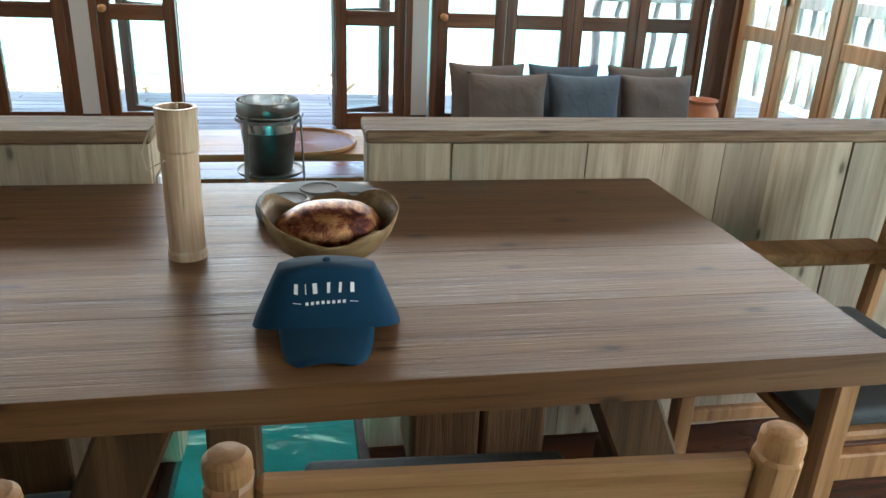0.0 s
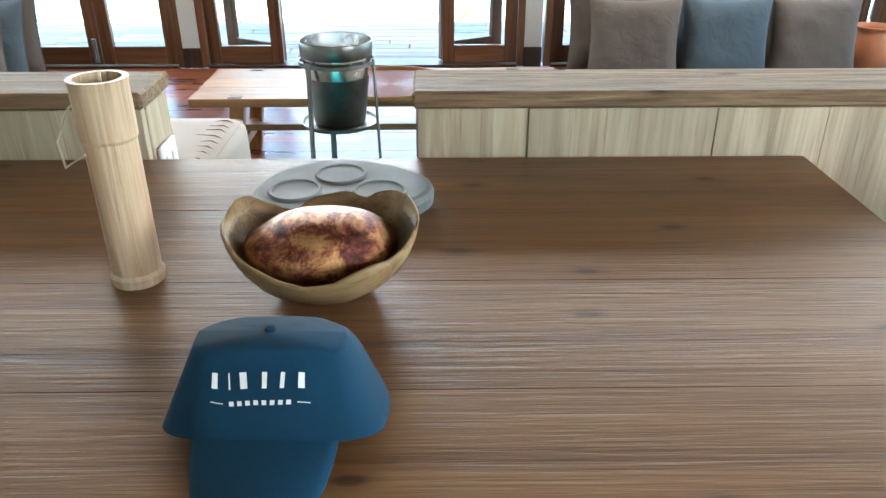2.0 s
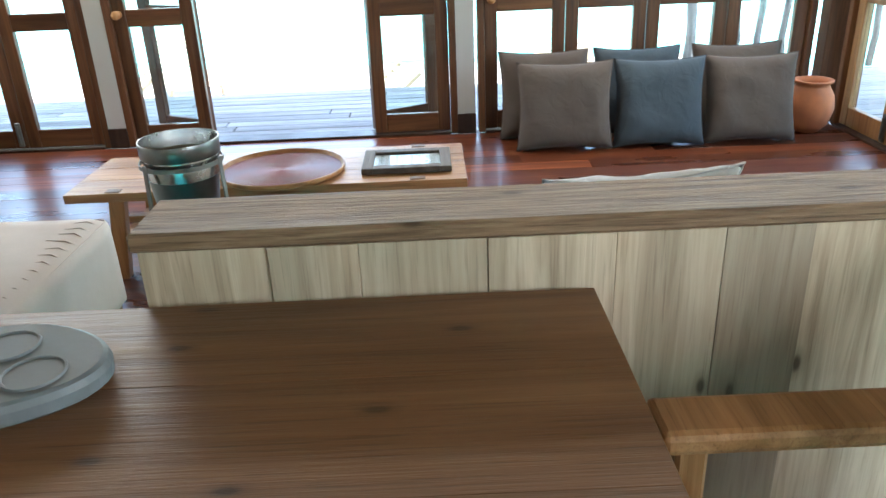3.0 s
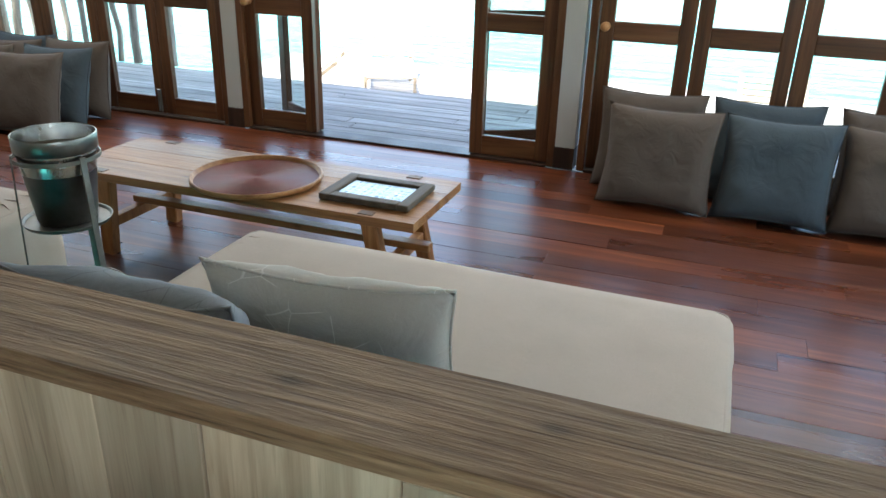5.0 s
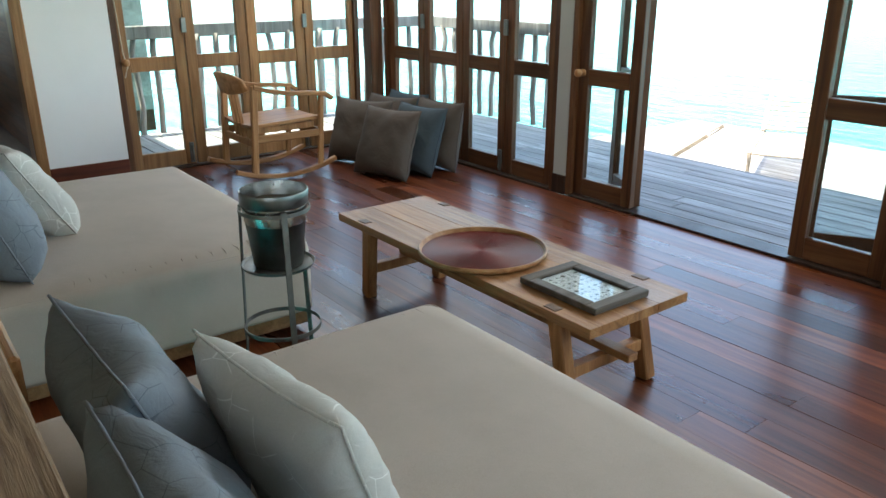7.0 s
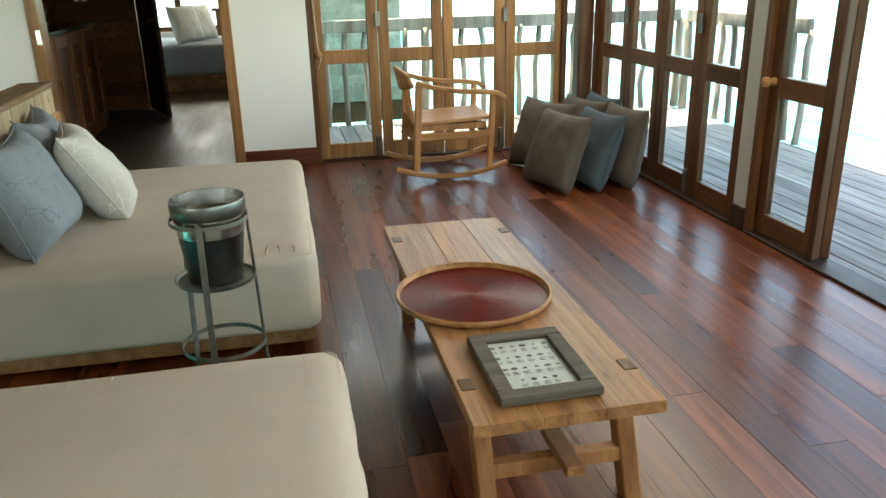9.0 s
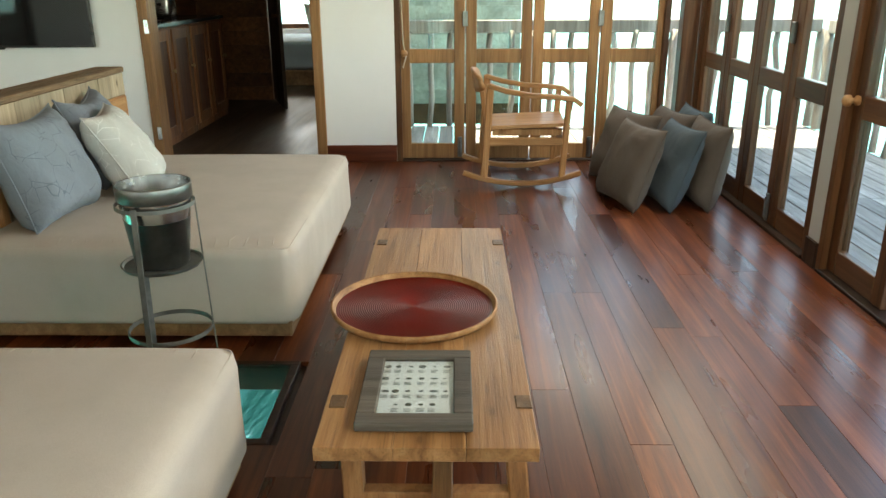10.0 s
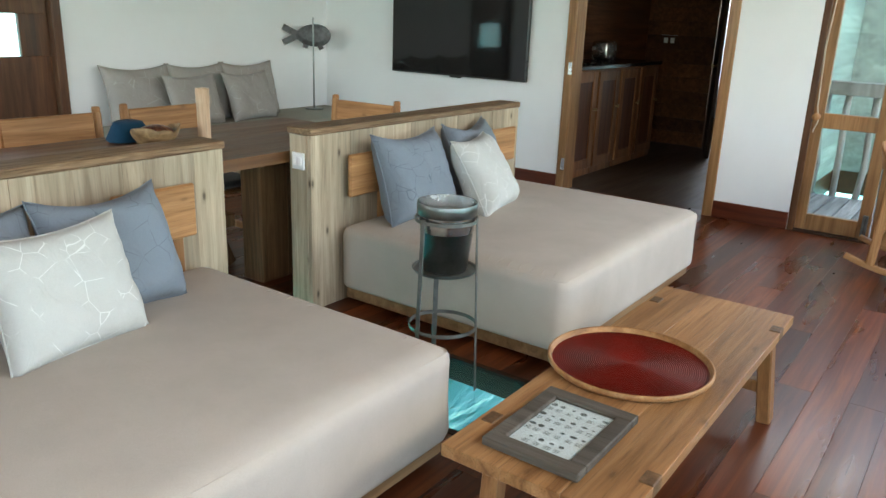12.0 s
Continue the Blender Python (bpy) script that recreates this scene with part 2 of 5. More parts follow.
M_ZINC = plain("dull_zinc", (0.2, 0.215, 0.21), 0.36, 1.0, 0.35, 9, 0.12)
M_IRON = plain("old_iron", (0.16, 0.165, 0.155), 0.5, 0.8, 0.4, 14, 0.2)
M_BRASS = plain("aged_brass", (0.3, 0.22, 0.12), 0.4, 1.0, 0.3, 20)
M_STONE = plain("grey_stone", (0.12, 0.142, 0.15), 0.6, 0, 0.15, 22, 0.25)
M_CLAY = plain("terracotta", (0.38, 0.13, 0.05), 0.75, 0, 0.2, 9, 0.2)
M_LACQUER = plain("red_lacquer", (0.1, 0.007, 0.004), 0.38, 0, 0.5, 5, 0.1)
M_LACQUER.node_tree.nodes["Principled BSDF"].inputs["Specular IOR Level"].default_value = 0.12
M_BLACK = plain("black_plastic", (0.012, 0.013, 0.014), 0.3, 0, 0.1)
M_SCREEN = plain("dark_screen", (0.006, 0.007, 0.008), 0.06, 0, 0.05, relief=0.0)
M_PAPER = plain("printed_paper", (0.62, 0.65, 0.68), 0.25, 0, 0.03)
M_INK = plain("ink", (0.05, 0.06, 0.06), 0.5)
M_WHITE = plain("white_thread", (0.85, 0.86, 0.86), 0.6, 0, 0.02)
M_SWITCH = plain("white_plate", (0.75, 0.77, 0.78), 0.35, 0, 0.02)
M_CORD = plain("cord", (0.5, 0.42, 0.32), 0.85, 0, 0.15, 40)
M_STONETOP = plain("black_counter", (0.02, 0.02, 0.022), 0.2, 0, 0.2)
M_FISH = plain("fish_metal", (0.09, 0.095, 0.1), 0.45, 0.7, 0.4, 30, 0.4)
M_PLINTH = wood("bed_plinth", (0.16, 0.09, 0.04), (0.28, 0.165, 0.08), (0.38, 0.24, 0.125), "x", 0.6, 0.2, 0.4)


def copper_leaf():
    m, nt, b = material("copper_leaf", 0.34, 0.65)
    n = add(nt, "ShaderNodeTexNoise", Scale=22.0, Detail=10.0, Roughness=0.75, Distortion=0.4)
    nt.links.new(coords(nt, (1, 1, 1), False), n.inputs["Vector"])
    nt.links.new(ramp(nt, n.outputs[0], [(0.42, (0.045, 0.01, 0.01)), (0.5, (0.17, 0.042, 0.024)), (0.58, (0.42, 0.2, 0.085)), (0.7, (0.6, 0.37, 0.17))]), b.inputs["Base Color"])
    bump(nt, b, n.outputs[0], 0.6, 0.006)
    return m


M_COPPER = copper_leaf()


def glass(name, tint):
    m, nt, b = material(name, 0.02)
    out = nt.nodes["Material Output"]
    tr = nt.nodes.new("ShaderNodeBsdfTransparent")
    tr.inputs[0].default_value = (*tint, 1)
    gl = add(nt, "ShaderNodeBsdfGlossy", Roughness=0.02)
    mx = nt.nodes.new("ShaderNodeMixShader")
    lw = add(nt, "ShaderNodeLayerWeight", Blend=0.5)
    pw = nt.nodes.new("ShaderNodeMath")
    pw.operation = "POWER"
    pw.inputs[1].default_value = 5.0
    nt.links.new(lw.outputs["Facing"], pw.inputs[0])
    fr = nt.nodes.new("ShaderNodeMath")
    fr.operation = "MULTIPLY_ADD"
    fr.inputs[1].default_value, fr.inputs[2].default_value = 0.9, 0.03
    nt.links.new(pw.outputs[0], fr.inputs[0])
    nt.links.new(fr.outputs[0], mx.inputs[0])
    nt.links.new(tr.outputs[0], mx.inputs[1])
    nt.links.new(gl.outputs[0], mx.inputs[2])
    nt.links.new(mx.outputs[0], out.inputs["Surface"])
    return m


M_GLASS = glass("window_glass", (0.93, 0.97, 0.96))
M_FLOORGLASS = glass("floor_glass", (0.78, 1.0, 0.94))


def water():
    m, nt, b = material("lagoon", 0.18)
    b.inputs["Specular IOR Level"].default_value = 0.12
    n = add(nt, "ShaderNodeTexNoise", Scale=0.05, Detail=5.0)
    v = coords(nt, (1, 1, 1), False)
    nt.links.new(v, n.inputs["Vector"])
    nt.links.new(ramp(nt, n.outputs[0], [(0.35, (0.022, 0.28, 0.26)), (0.65, (0.06, 0.41, 0.37))]), b.inputs["Base Color"])
    w = add(nt, "ShaderNodeTexNoise", Scale=1.3, Detail=5.0, Distortion=0.6)
    nt.links.new(coords(nt, (0.5, 1.6, 1), False), w.inputs["Vector"])
    bump(nt, b, w.outputs[0], 0.55, 0.25)
    return m


M_WATER = water()


# ---- mesh helpers ----
def bx(x0, x1, y0, y1, z0, z1, bev=0.004, seg=1, m=None):
    bm = bmesh.new()
    bmesh.ops.create_cube(bm, size=1)
    bmesh.ops.transform(bm, matrix=Matrix.Translation(((x0 + x1) / 2, (y0 + y1) / 2, (z0 + z1) / 2)) @ Matrix.Diagonal((abs(x1 - x0), abs(y1 - y0), abs(z1 - z0), 1)), verts=bm.verts)
    if bev:
        bmesh.ops.bevel(bm, geom=list(bm.edges), offset=bev, segments=seg, profile=0.5, affect="EDGES")
    if m:
        bmesh.ops.transform(bm, matrix=m, verts=bm.verts)
    return bm


def beam(a, b, w, d, bev=0.004, up=(0, 1, 0)):
    """A bar from a to b, w wide and d deep."""
    a, b = Vector(a), Vector(b)
    zed = (b - a).normalized()
    ex = Vector(up).cross(zed).normalized()
    ey = zed.cross(ex)
    m = Matrix((ex, ey, zed)).transposed().to_4x4()
    m.translation = a
    return bx(-w / 2, w / 2, -d / 2, d / 2, 0, (b - a).length, bev, 1, m)


def swept(points, w, d):
    """A bar of rectangular section, w high and d across, swept along points in a plane of one y."""
    bm = bmesh.new()
    pts = [Vector(p) for p in points]
    rings = []
    for i, p in enumerate(pts):
        t = (pts[min(i + 1, len(pts) - 1)] - pts[max(i - 1, 0)]).normalized()
        side = Vector((0, 1, 0))
        up = t.cross(side).normalized()
        c = min(w, d) * 0.18
        prof = [(-w / 2 + c, -d / 2), (w / 2 - c, -d / 2), (w / 2, -d / 2 + c), (w / 2, d / 2 - c), (w / 2 - c, d / 2), (-w / 2 + c, d / 2), (-w / 2, d / 2 - c), (-w / 2, -d / 2 + c)]
        rings.append([bm.verts.new(p + up * a + side * b) for a, b in prof])
    for u, v in zip(rings, rings[1:]):
        for k in range(8):
            bm.faces.new((u[k], u[(k + 1) % 8], v[(k + 1) % 8], v[k]))
    bm.faces.new(rings[0])
    bm.faces.new(rings[-1])
    bmesh.ops.recalc_face_normals(bm, faces=bm.faces)
    return bm


def joined(*bms):
    out = bmesh.new()
    for k in bms:
        me = bpy.data.meshes.new("t")
        k.to_mesh(me)
        k.free()
        out.from_mesh(me)
        bpy.data.meshes.remove(me)
    return out


def lathe(profile, n=32, close=False):
    bm = bmesh.new()
    rings = []
    for r, z in profile:
        rings.append([bm.verts.new((max(r, 1e-4) * math.cos(2 * math.pi * i / n), max(r, 1e-4) * math.sin(2 * math.pi * i / n), z)) for i in range(n)])
    pairs = list(zip(rings, rings[1:])) + ([(rings[-1], rings[0])] if close else [])
    for a, b in pairs:
        for i in range(n):
            bm.faces.new((a[i], a[(i + 1) % n], b[(i + 1) % n], b[i]))
    bmesh.ops.recalc_face_normals(bm, faces=bm.faces)
    return bm


def tube(points, r, n=8, taper=None):
    """A round bar along the points."""
    bm = bmesh.new()
    pts = [Vector(p) for p in points]
    rings = []
    ref = None
    for i, p in enumerate(pts):
        d = (pts[min(i + 1, len(pts) - 1)] - pts[max(i - 1, 0)]).normalized()
        if ref is None:
            ref = Vector((0, 0, 1)) if abs(d.z) < 0.9 else Vector((1, 0, 0))
        a = d.cross(ref).normalized()
        b = d.cross(a)
        ref = b.cross(d) if b.cross(d).length > 0 else ref
        rr = r if taper is None else r * taper[i]
        rings.append([bm.verts.new(p + rr * (a * math.cos(2 * math.pi * k / n) + b * math.sin(2 * math.pi * k / n))) for k in range(n)])
    for u, v in zip(rings, rings[1:]):
        for k in range(n):
            bm.faces.new((u[k], u[(k + 1) % n], v[(k + 1) % n], v[k]))
    bm.faces.new(rings[0])
    bm.faces.new(rings[-1])
    bmesh.ops.recalc_face_normals(bm, faces=bm.faces)
    return bm


def place(bm, m):
    bmesh.ops.transform(bm, matrix=m, verts=bm.verts)
    return bm


def link_mesh(name, bm, mat, smooth=False):
    me = bpy.data.meshes.new(name)
    bm.to_mesh(me)
    bm.free()
    me.materials.append(mat)
    if smooth:
        for p in me.polygons:
            p.use_smooth = True
    return me


def part(name, bm, mat, parent, label="", smooth=False):
    ob = new(name, link_mesh(name, bm, mat, smooth))
    ob.parent = parent
    if label:
        ob["label"] = label
    return ob


def thing(name, label, category, m=None, group="", kind=""):
    ob = tagged(new(name), label, category, group, kind)
    if m:
        ob.matrix_world = m
    return ob


def solo(name, bm, mat, label, category, kind="", smooth=False, m=None, group=""):
    ob = tagged(new(name, link_mesh(name, bm, mat, smooth)), label, category, group, kind)
    if m:
        ob.matrix_world = m
    return ob


def wall(name, bm, label, mat=None):
    return solo(name, bm, mat or M_WALL, label, "wall", "structure")


# ---- plan: sea wall at y 5.70, west wall at x -3.65, south wall at y -1.2, east wall at x 3.23 ----
SEA, WEST, SOUTH, EAST, TOP = 5.70, -3.65, -1.2, 3.23, 2.9
H_DOOR = 2.1

# south wall with a wooden door
SD0, SD1 = -0.8, 0.1
wall("wall_south", joined(bx(WEST - 0.15, SD0 - 0.07, SOUTH - 0.15, SOUTH, 0, TOP, 0), bx(SD1 + 0.07, EAST + 0.15, SOUTH - 0.15, SOUTH, 0, TOP, 0),
                          bx(SD0 - 0.07, SD1 + 0.07, SOUTH - 0.15, SOUTH, H_DOOR + 0.07, TOP, 0)), "white painted south wall behind the bench")
# west wall: doorway to the hall, then folding glass doors
WD0, WD1, WG0, WG1 = 1.65, 2.86, 3.48, 5.5
wall("wall_west", joined(bx(WEST - 0.15, WEST, SOUTH, WD0 - 0.075, 0, TOP, 0), bx(WEST - 0.15, WEST, WD1 + 0.075, WG0, 0, TOP, 0),
                         bx(WEST - 0.15, WEST, WD0 - 0.075, WD1 + 0.075, H_DOOR + 0.08, TOP, 0), bx(WEST - 0.15, WEST, WG0, WG1 + 0.2, H_DOOR + 0.06, TOP, 0)), "white painted wall with the television and the hall doorway")
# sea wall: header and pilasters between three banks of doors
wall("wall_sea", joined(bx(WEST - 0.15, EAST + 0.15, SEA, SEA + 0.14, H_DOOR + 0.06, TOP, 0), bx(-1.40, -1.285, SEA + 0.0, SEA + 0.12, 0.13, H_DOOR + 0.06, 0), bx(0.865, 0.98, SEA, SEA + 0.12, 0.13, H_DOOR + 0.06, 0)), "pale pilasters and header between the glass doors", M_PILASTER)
# east wall: folding doors along the sea half, behind them wall with an added, unseen opening
wall("wall_east", joined(bx(EAST, EAST + 0.15, SOUTH, -0.95, 0, TOP, 0), bx(EAST, EAST + 0.15, -0.95, 0.95, H_DOOR, TOP, 0), bx(EAST, EAST + 0.15, 0.95, 3.3, 0, TOP, 0), bx(EAST, EAST + 0.15, 3.3, SEA, H_DOOR + 0.06, TOP, 0)), "white painted east wall")
solo("ceiling", bx(WEST - 0.15, EAST + 0.15, SOUTH - 0.15, SEA + 0.15, TOP, TOP + 0.12, 0), M_CEIL, "wooden boarded ceiling", "ceiling", "structure")
# roof with wide eaves
solo("roof", joined(bx(WEST - 1.0, EAST + 1.0, SOUTH - 1.0, SEA + 0.95, TOP + 0.13, TOP + 0.4, 0)), M_CEIL, "thatched roof slab with wide eaves", "roof", "structure")
for i, (x, lab) in enumerate(((-1.342, "dark skirting block"), (0.922, "dark skirting block"))):
    solo("trim", bx(x - 0.06, x + 0.06, SEA - 0.012, SEA + 0.125, 0, 0.13, 0.003), M_DARKDOOR, "dark skirting block under the pilaster", "trim", "structure")
for y, x in ((SEA - 0.09, WEST + 0.02), (SEA - 0.09, EAST - 0.02)):
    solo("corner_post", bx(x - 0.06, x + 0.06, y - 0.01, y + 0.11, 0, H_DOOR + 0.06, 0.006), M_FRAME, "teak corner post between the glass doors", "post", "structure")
solo("baseboard", bx(WEST, WEST + 0.018, WD1 + 0.075, WG0, 0, 0.13, 0.004), M_SKIRT, "dark red wooden skirting board", "baseboard", "structure")
solo("baseboard", bx(WEST, WEST + 0.018, SOUTH, WD0 - 0.075, 0, 0.13, 0.004), M_SKIRT, "dark red wooden skirting board", "baseboard", "structure")

# door frames of each bank
def bank_frame(name, m, width, label):
    f = thing(name, label, "door frame", m, kind="structure")
    part("jamb", bx(-0.045, 0, 0.0, 0.13, 0, H_DOOR + 0.05, 0.004), M_FRAME, f)
    part("jamb", bx(width, width + 0.045, 0.0, 0.13, 0, H_DOOR + 0.05, 0.004), M_FRAME, f)
    part("head", bx(0, width, 0.002, 0.128, H_DOOR, H_DOOR + 0.05, 0.004), M_FRAME_X, f)
    part("sill", bx(0, width, -0.01, 0.14, -0.006, 0.014, 0.003), M_DARKDOOR, f, "dark floor track")
    return f


def leaf(m, width, index, mat, mat_rail, label, knob=False, bolt=False, cord=False):
    """A glazed door leaf: two stiles, three rails, two panes."""
    d = thing("door_%d" % index, label, "glass door", m, "folding doors", "structure")
    s, y0, y1 = 0.082, 0.03, 0.075
    h = H_DOOR - 0.006
    part("stile", bx(0.003, s, y0, y1, 0.018, h, 0.004), mat, d)
    part("stile", bx(width - s, width - 0.003, y0, y1, 0.018, h, 0.004), mat, d)
    for z0, z1 in ((0.018, 0.135), (0.752, 0.856), (h - 0.1, h)):
        part("rail", bx(s, width - s, y0 + 0.002, y1 - 0.002, z0, z1, 0.004), mat_rail, d)
    for z0, z1 in ((0.135, 0.752), (0.856, h - 0.1)):
        p = part("pane", bx(s, width - s, 0.05, 0.055, z0, z1, 0), M_GLASS, d, "clear glass pane")
        p.visible_shadow = False
    if knob:
        part("knob", place(joined(lathe([(0, 0), (0.022, 0), (0.024, 0.012), (0.012, 0.018), (0.012, 0.035), (0.026, 0.042), (0.026, 0.062), (0.014, 0.072), (0, 0.072)], 14)), pose(0.042, y0, 0.83, 90)), M_CHAIR, d, "carved wooden knob", True)
    if bolt:
        part("bolt", joined(bx(width - 0.055, width - 0.02, y0 - 0.014, y0 - 0.0005, 0.03, 0.19, 0.004), tube([(width - 0.037, y0 - 0.02, 0.05), (width - 0.037, y0 - 0.02, 0.17)], 0.007)), M_ZINC, d, "dull metal floor bolt")
        part("hinge", bx(width - 0.02, width + 0.02, y0 - 0.02, y0 - 0.0005, 1.02, 1.13, 0.004), M_ZINC, d, "dull metal hinge")
    if cord:
        part("cord", tube([(0.05, y0 - 0.012, 1.9), (0.02, y0 - 0.02, 1.3), (0.035, y0 - 0.02, 0.9), (0.055, y0 - 0.025, 0.8), (0.03, y0 - 0.02, 0.72)], 0.006), M_CORD, d, "thin hanging cord", True)
    return d


num = 1
LW = 0.508
bank_frame("door_frame_1", pose(-3.475, SEA, 0), 4 * LW, "teak frame of the left sea doors in a backlit tone")
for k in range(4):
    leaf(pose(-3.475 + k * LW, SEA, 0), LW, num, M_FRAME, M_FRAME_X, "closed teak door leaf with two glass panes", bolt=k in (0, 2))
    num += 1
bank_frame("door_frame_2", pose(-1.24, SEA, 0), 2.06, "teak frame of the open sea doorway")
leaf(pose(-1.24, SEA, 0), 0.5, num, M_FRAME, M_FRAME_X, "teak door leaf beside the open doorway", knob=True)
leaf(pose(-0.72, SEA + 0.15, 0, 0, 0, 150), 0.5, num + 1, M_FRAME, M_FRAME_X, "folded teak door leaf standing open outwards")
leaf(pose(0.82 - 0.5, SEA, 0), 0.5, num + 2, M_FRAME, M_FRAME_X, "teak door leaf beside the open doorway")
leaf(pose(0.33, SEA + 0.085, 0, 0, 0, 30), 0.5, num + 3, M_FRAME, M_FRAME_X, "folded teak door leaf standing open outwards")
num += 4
bank_frame("door_frame_3", pose(1.045, SEA, 0), 4 * LW, "teak frame of the right sea doors in a backlit tone")
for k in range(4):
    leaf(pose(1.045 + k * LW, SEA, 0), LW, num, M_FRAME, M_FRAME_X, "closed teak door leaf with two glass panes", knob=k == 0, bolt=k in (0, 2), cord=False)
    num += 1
# west bank looks to -x: its local x runs along +y
WB = (WG1 - WG0 - 0.0) / 4
bank_frame("door_frame_4", pose(WEST, WG0 + 0.045, 0, 0, 0, 90), 4 * WB - 0.06, "teak frame of the west doors")
for k in range(4):
    leaf(pose(WEST, WG0 + 0.03 + k * WB, 0, 0, 0, 90), WB - 0.005, num, M_FRAME_LIT, M_FRAME_LIT, "closed teak door leaf with two panes in a front-lit tone", knob=k == 0, bolt=k in (0, 2), cord=k == 0)
    num += 1
# east bank looks to +x
EB = (5.5 - 3.35) / 4
bank_frame("door_frame_5", pose(EAST, 5.5, 0, 0, 0, -90), 4 * EB, "teak frame of the east doors")
for k in range(4):
    leaf(pose(EAST, 5.5 - k * EB, 0, 0, 0, -90), EB - 0.003, num, M_FRAME_LIT, M_FRAME_LIT, "closed teak door leaf with two panes in a front-lit tone", bolt=k in (0, 2))
    num += 1

# hall doorway trim
f = thing("door_frame_6", "golden wood trim around the hall doorway", "door frame", None, kind="structure")
for y in (WD0 - 0.075, WD1):
    part("jamb", bx(WEST - 0.165, WEST + 0.02, y, y + 0.075, 0, H_DOOR + 0.08, 0.005), M_FRAME_LIT, f)
part("head", bx(WEST - 0.163, WEST + 0.018, WD0, WD1, H_DOOR, H_DOOR + 0.08, 0.005), M_FRAME_LIT, f)
for z in (0.18, 0.98):
    part("hinge", bx(WEST + 0.0205, WEST + 0.026, WD0 - 0.035, WD0 - 0.002, z, z + 0.1, 0.001), M_STEEL, f, "steel hinge plate")
f = thing("door_frame_7", "wooden trim around the south door", "door frame", None, kind="structure")
for x in (SD0 - 0.07, SD1):
    part("jamb", bx(x, x + 0.07, SOUTH - 0.16, SOUTH + 0.02, 0, H_DOOR + 0.07, 0.005), M_FRAME, f)
part("head", bx(SD0, SD1, SOUTH - 0.158, SOUTH + 0.018, H_DOOR, H_DOOR + 0.07, 0.005), M_FRAME, f)
d = thing("door_%d" % num, "closed wooden door with a small glass pane", "door", None, kind="structure")
num += 1
part("panel", bx(SD0 + 0.004, SD1 - 0.004, SOUTH - 0.08, SOUTH - 0.04, 0.01, 1.02, 0.003), M_FRAME, d)
part("panel", bx(SD0 + 0.004, SD1 - 0.004, SOUTH - 0.08, SOUTH - 0.04, 1.32, H_DOOR - 0.004, 0.003), M_FRAME, d)
part("stile", bx(SD0 + 0.004, SD0 + 0.22, SOUTH - 0.08, SOUTH - 0.04, 1.02, 1.32, 0.003), M_FRAME, d)
part("stile", bx(SD1 - 0.16, SD1 - 0.004, SOUTH - 0.08, SOUTH - 0.04, 1.02, 1.32, 0.003), M_FRAME, d)
p = part("pane", bx(SD0 + 0.22, SD1 - 0.16, SOUTH - 0.063, SOUTH - 0.058, 1.02, 1.32, 0), M_GLASS, d, "clear glass pane")
p.visible_shadow = False

# ---- hall and bedroom behind the doorway ----
HX = -7.0
wall("wall_hall_south", bx(HX, WEST - 0.15, 0.82, 0.92, 0, TOP, 0), "dark boarded hall wall", M_PLANKWALL)
wn_ = wall("wall_hall_north", bx(HX - 0.12, WEST - 0.15, 3.05, 3.2, -0.3, TOP, 0), "hall wall, boarded inside and outside", M_PLANKWALL)
wall("wall_hall_end", joined(bx(HX - 0.12, HX, 0.92, 1.75, 0, TOP, 0), bx(HX - 0.12, HX, 2.9, 3.05, 0, TOP, 0), bx(HX - 0.12, HX, 1.75, 2.9, 2.1, TOP, 0), bx(HX - 0.12, HX, 3.2, 4.7, -0.3, TOP, 0)), "dark boarded wall at the end of the hall", M_PLANKWALL)
solo("floor_hall", joined(bx(HX - 0.12, WEST - 0.155, 0.82, 3.05, -0.08, -0.004, 0), bx(-11.0, HX - 0.12, 0.82, 4.6, -0.08, -0.004, 0)), M_HALL, "dark worn wooden hall floor", "floor", "structure")
solo("ceiling_hall", joined(bx(HX - 0.12, WEST - 0.15, -1.0, 3.2, TOP, TOP + 0.1, 0), bx(-11.1, HX - 0.12, -1.0, 4.7, TOP, TOP + 0.1, 0)), M_CEIL, "wooden hall ceiling", "ceiling", "structure")
wall("wall_bedroom", joined(bx(-11.1, -11.0, 0.8, 4.6, 0, 0.6, 0), bx(-11.1, -11.0, 0.8, 4.6, 2.1, TOP, 0), bx(-11.1, HX - 0.12, 0.7, 0.8, 0, TOP, 0), bx(-11.1, HX - 0.12, 4.6, 4.7, 0, TOP, 0)), "bedroom walls with a wide window")
d = thing("door_%d" % num, "dark wooden hall door standing half open", "door", pose(HX + 0.02, 1.78, 0, 0, 0, 20), kind="structure")
part("panel", bx(0, 0.85, -0.02, 0.02, 0.012, 2.08, 0.004), M_DARKDOOR, d)
part("knob", place(lathe([(0, 0), (0.02, 0), (0.012, 0.03), (0.025, 0.05), (0, 0.06)], 12), pose(0.78, -0.02, 1.0, 90)), M_BRASS, d, "aged brass knob", True)
b = thing("bed", "low bed with a blue-grey cover in the bedroom", "bed")
part("base", bx(-10.1, -8.3, 1.2, 3.3, 0.0, 0.2, 0.01), M_PLINTH, b)
part("mattress", bx(-10.05, -8.35, 1.22, 3.28, 0.2, 0.58, 0.05, 3), M_BEDSHEET, b, "blue-grey bed cover", True)
f = thing("window_1", "bedroom window with a wooden frame", "window", None, kind="structure")
for y in (0.8, 1.7, 2.6, 3.5, 4.5):
    part("stile", bx(-11.08, -11.01, y, y + 0.09, 0.6, 2.1, 0.004), M_FRAME, f)
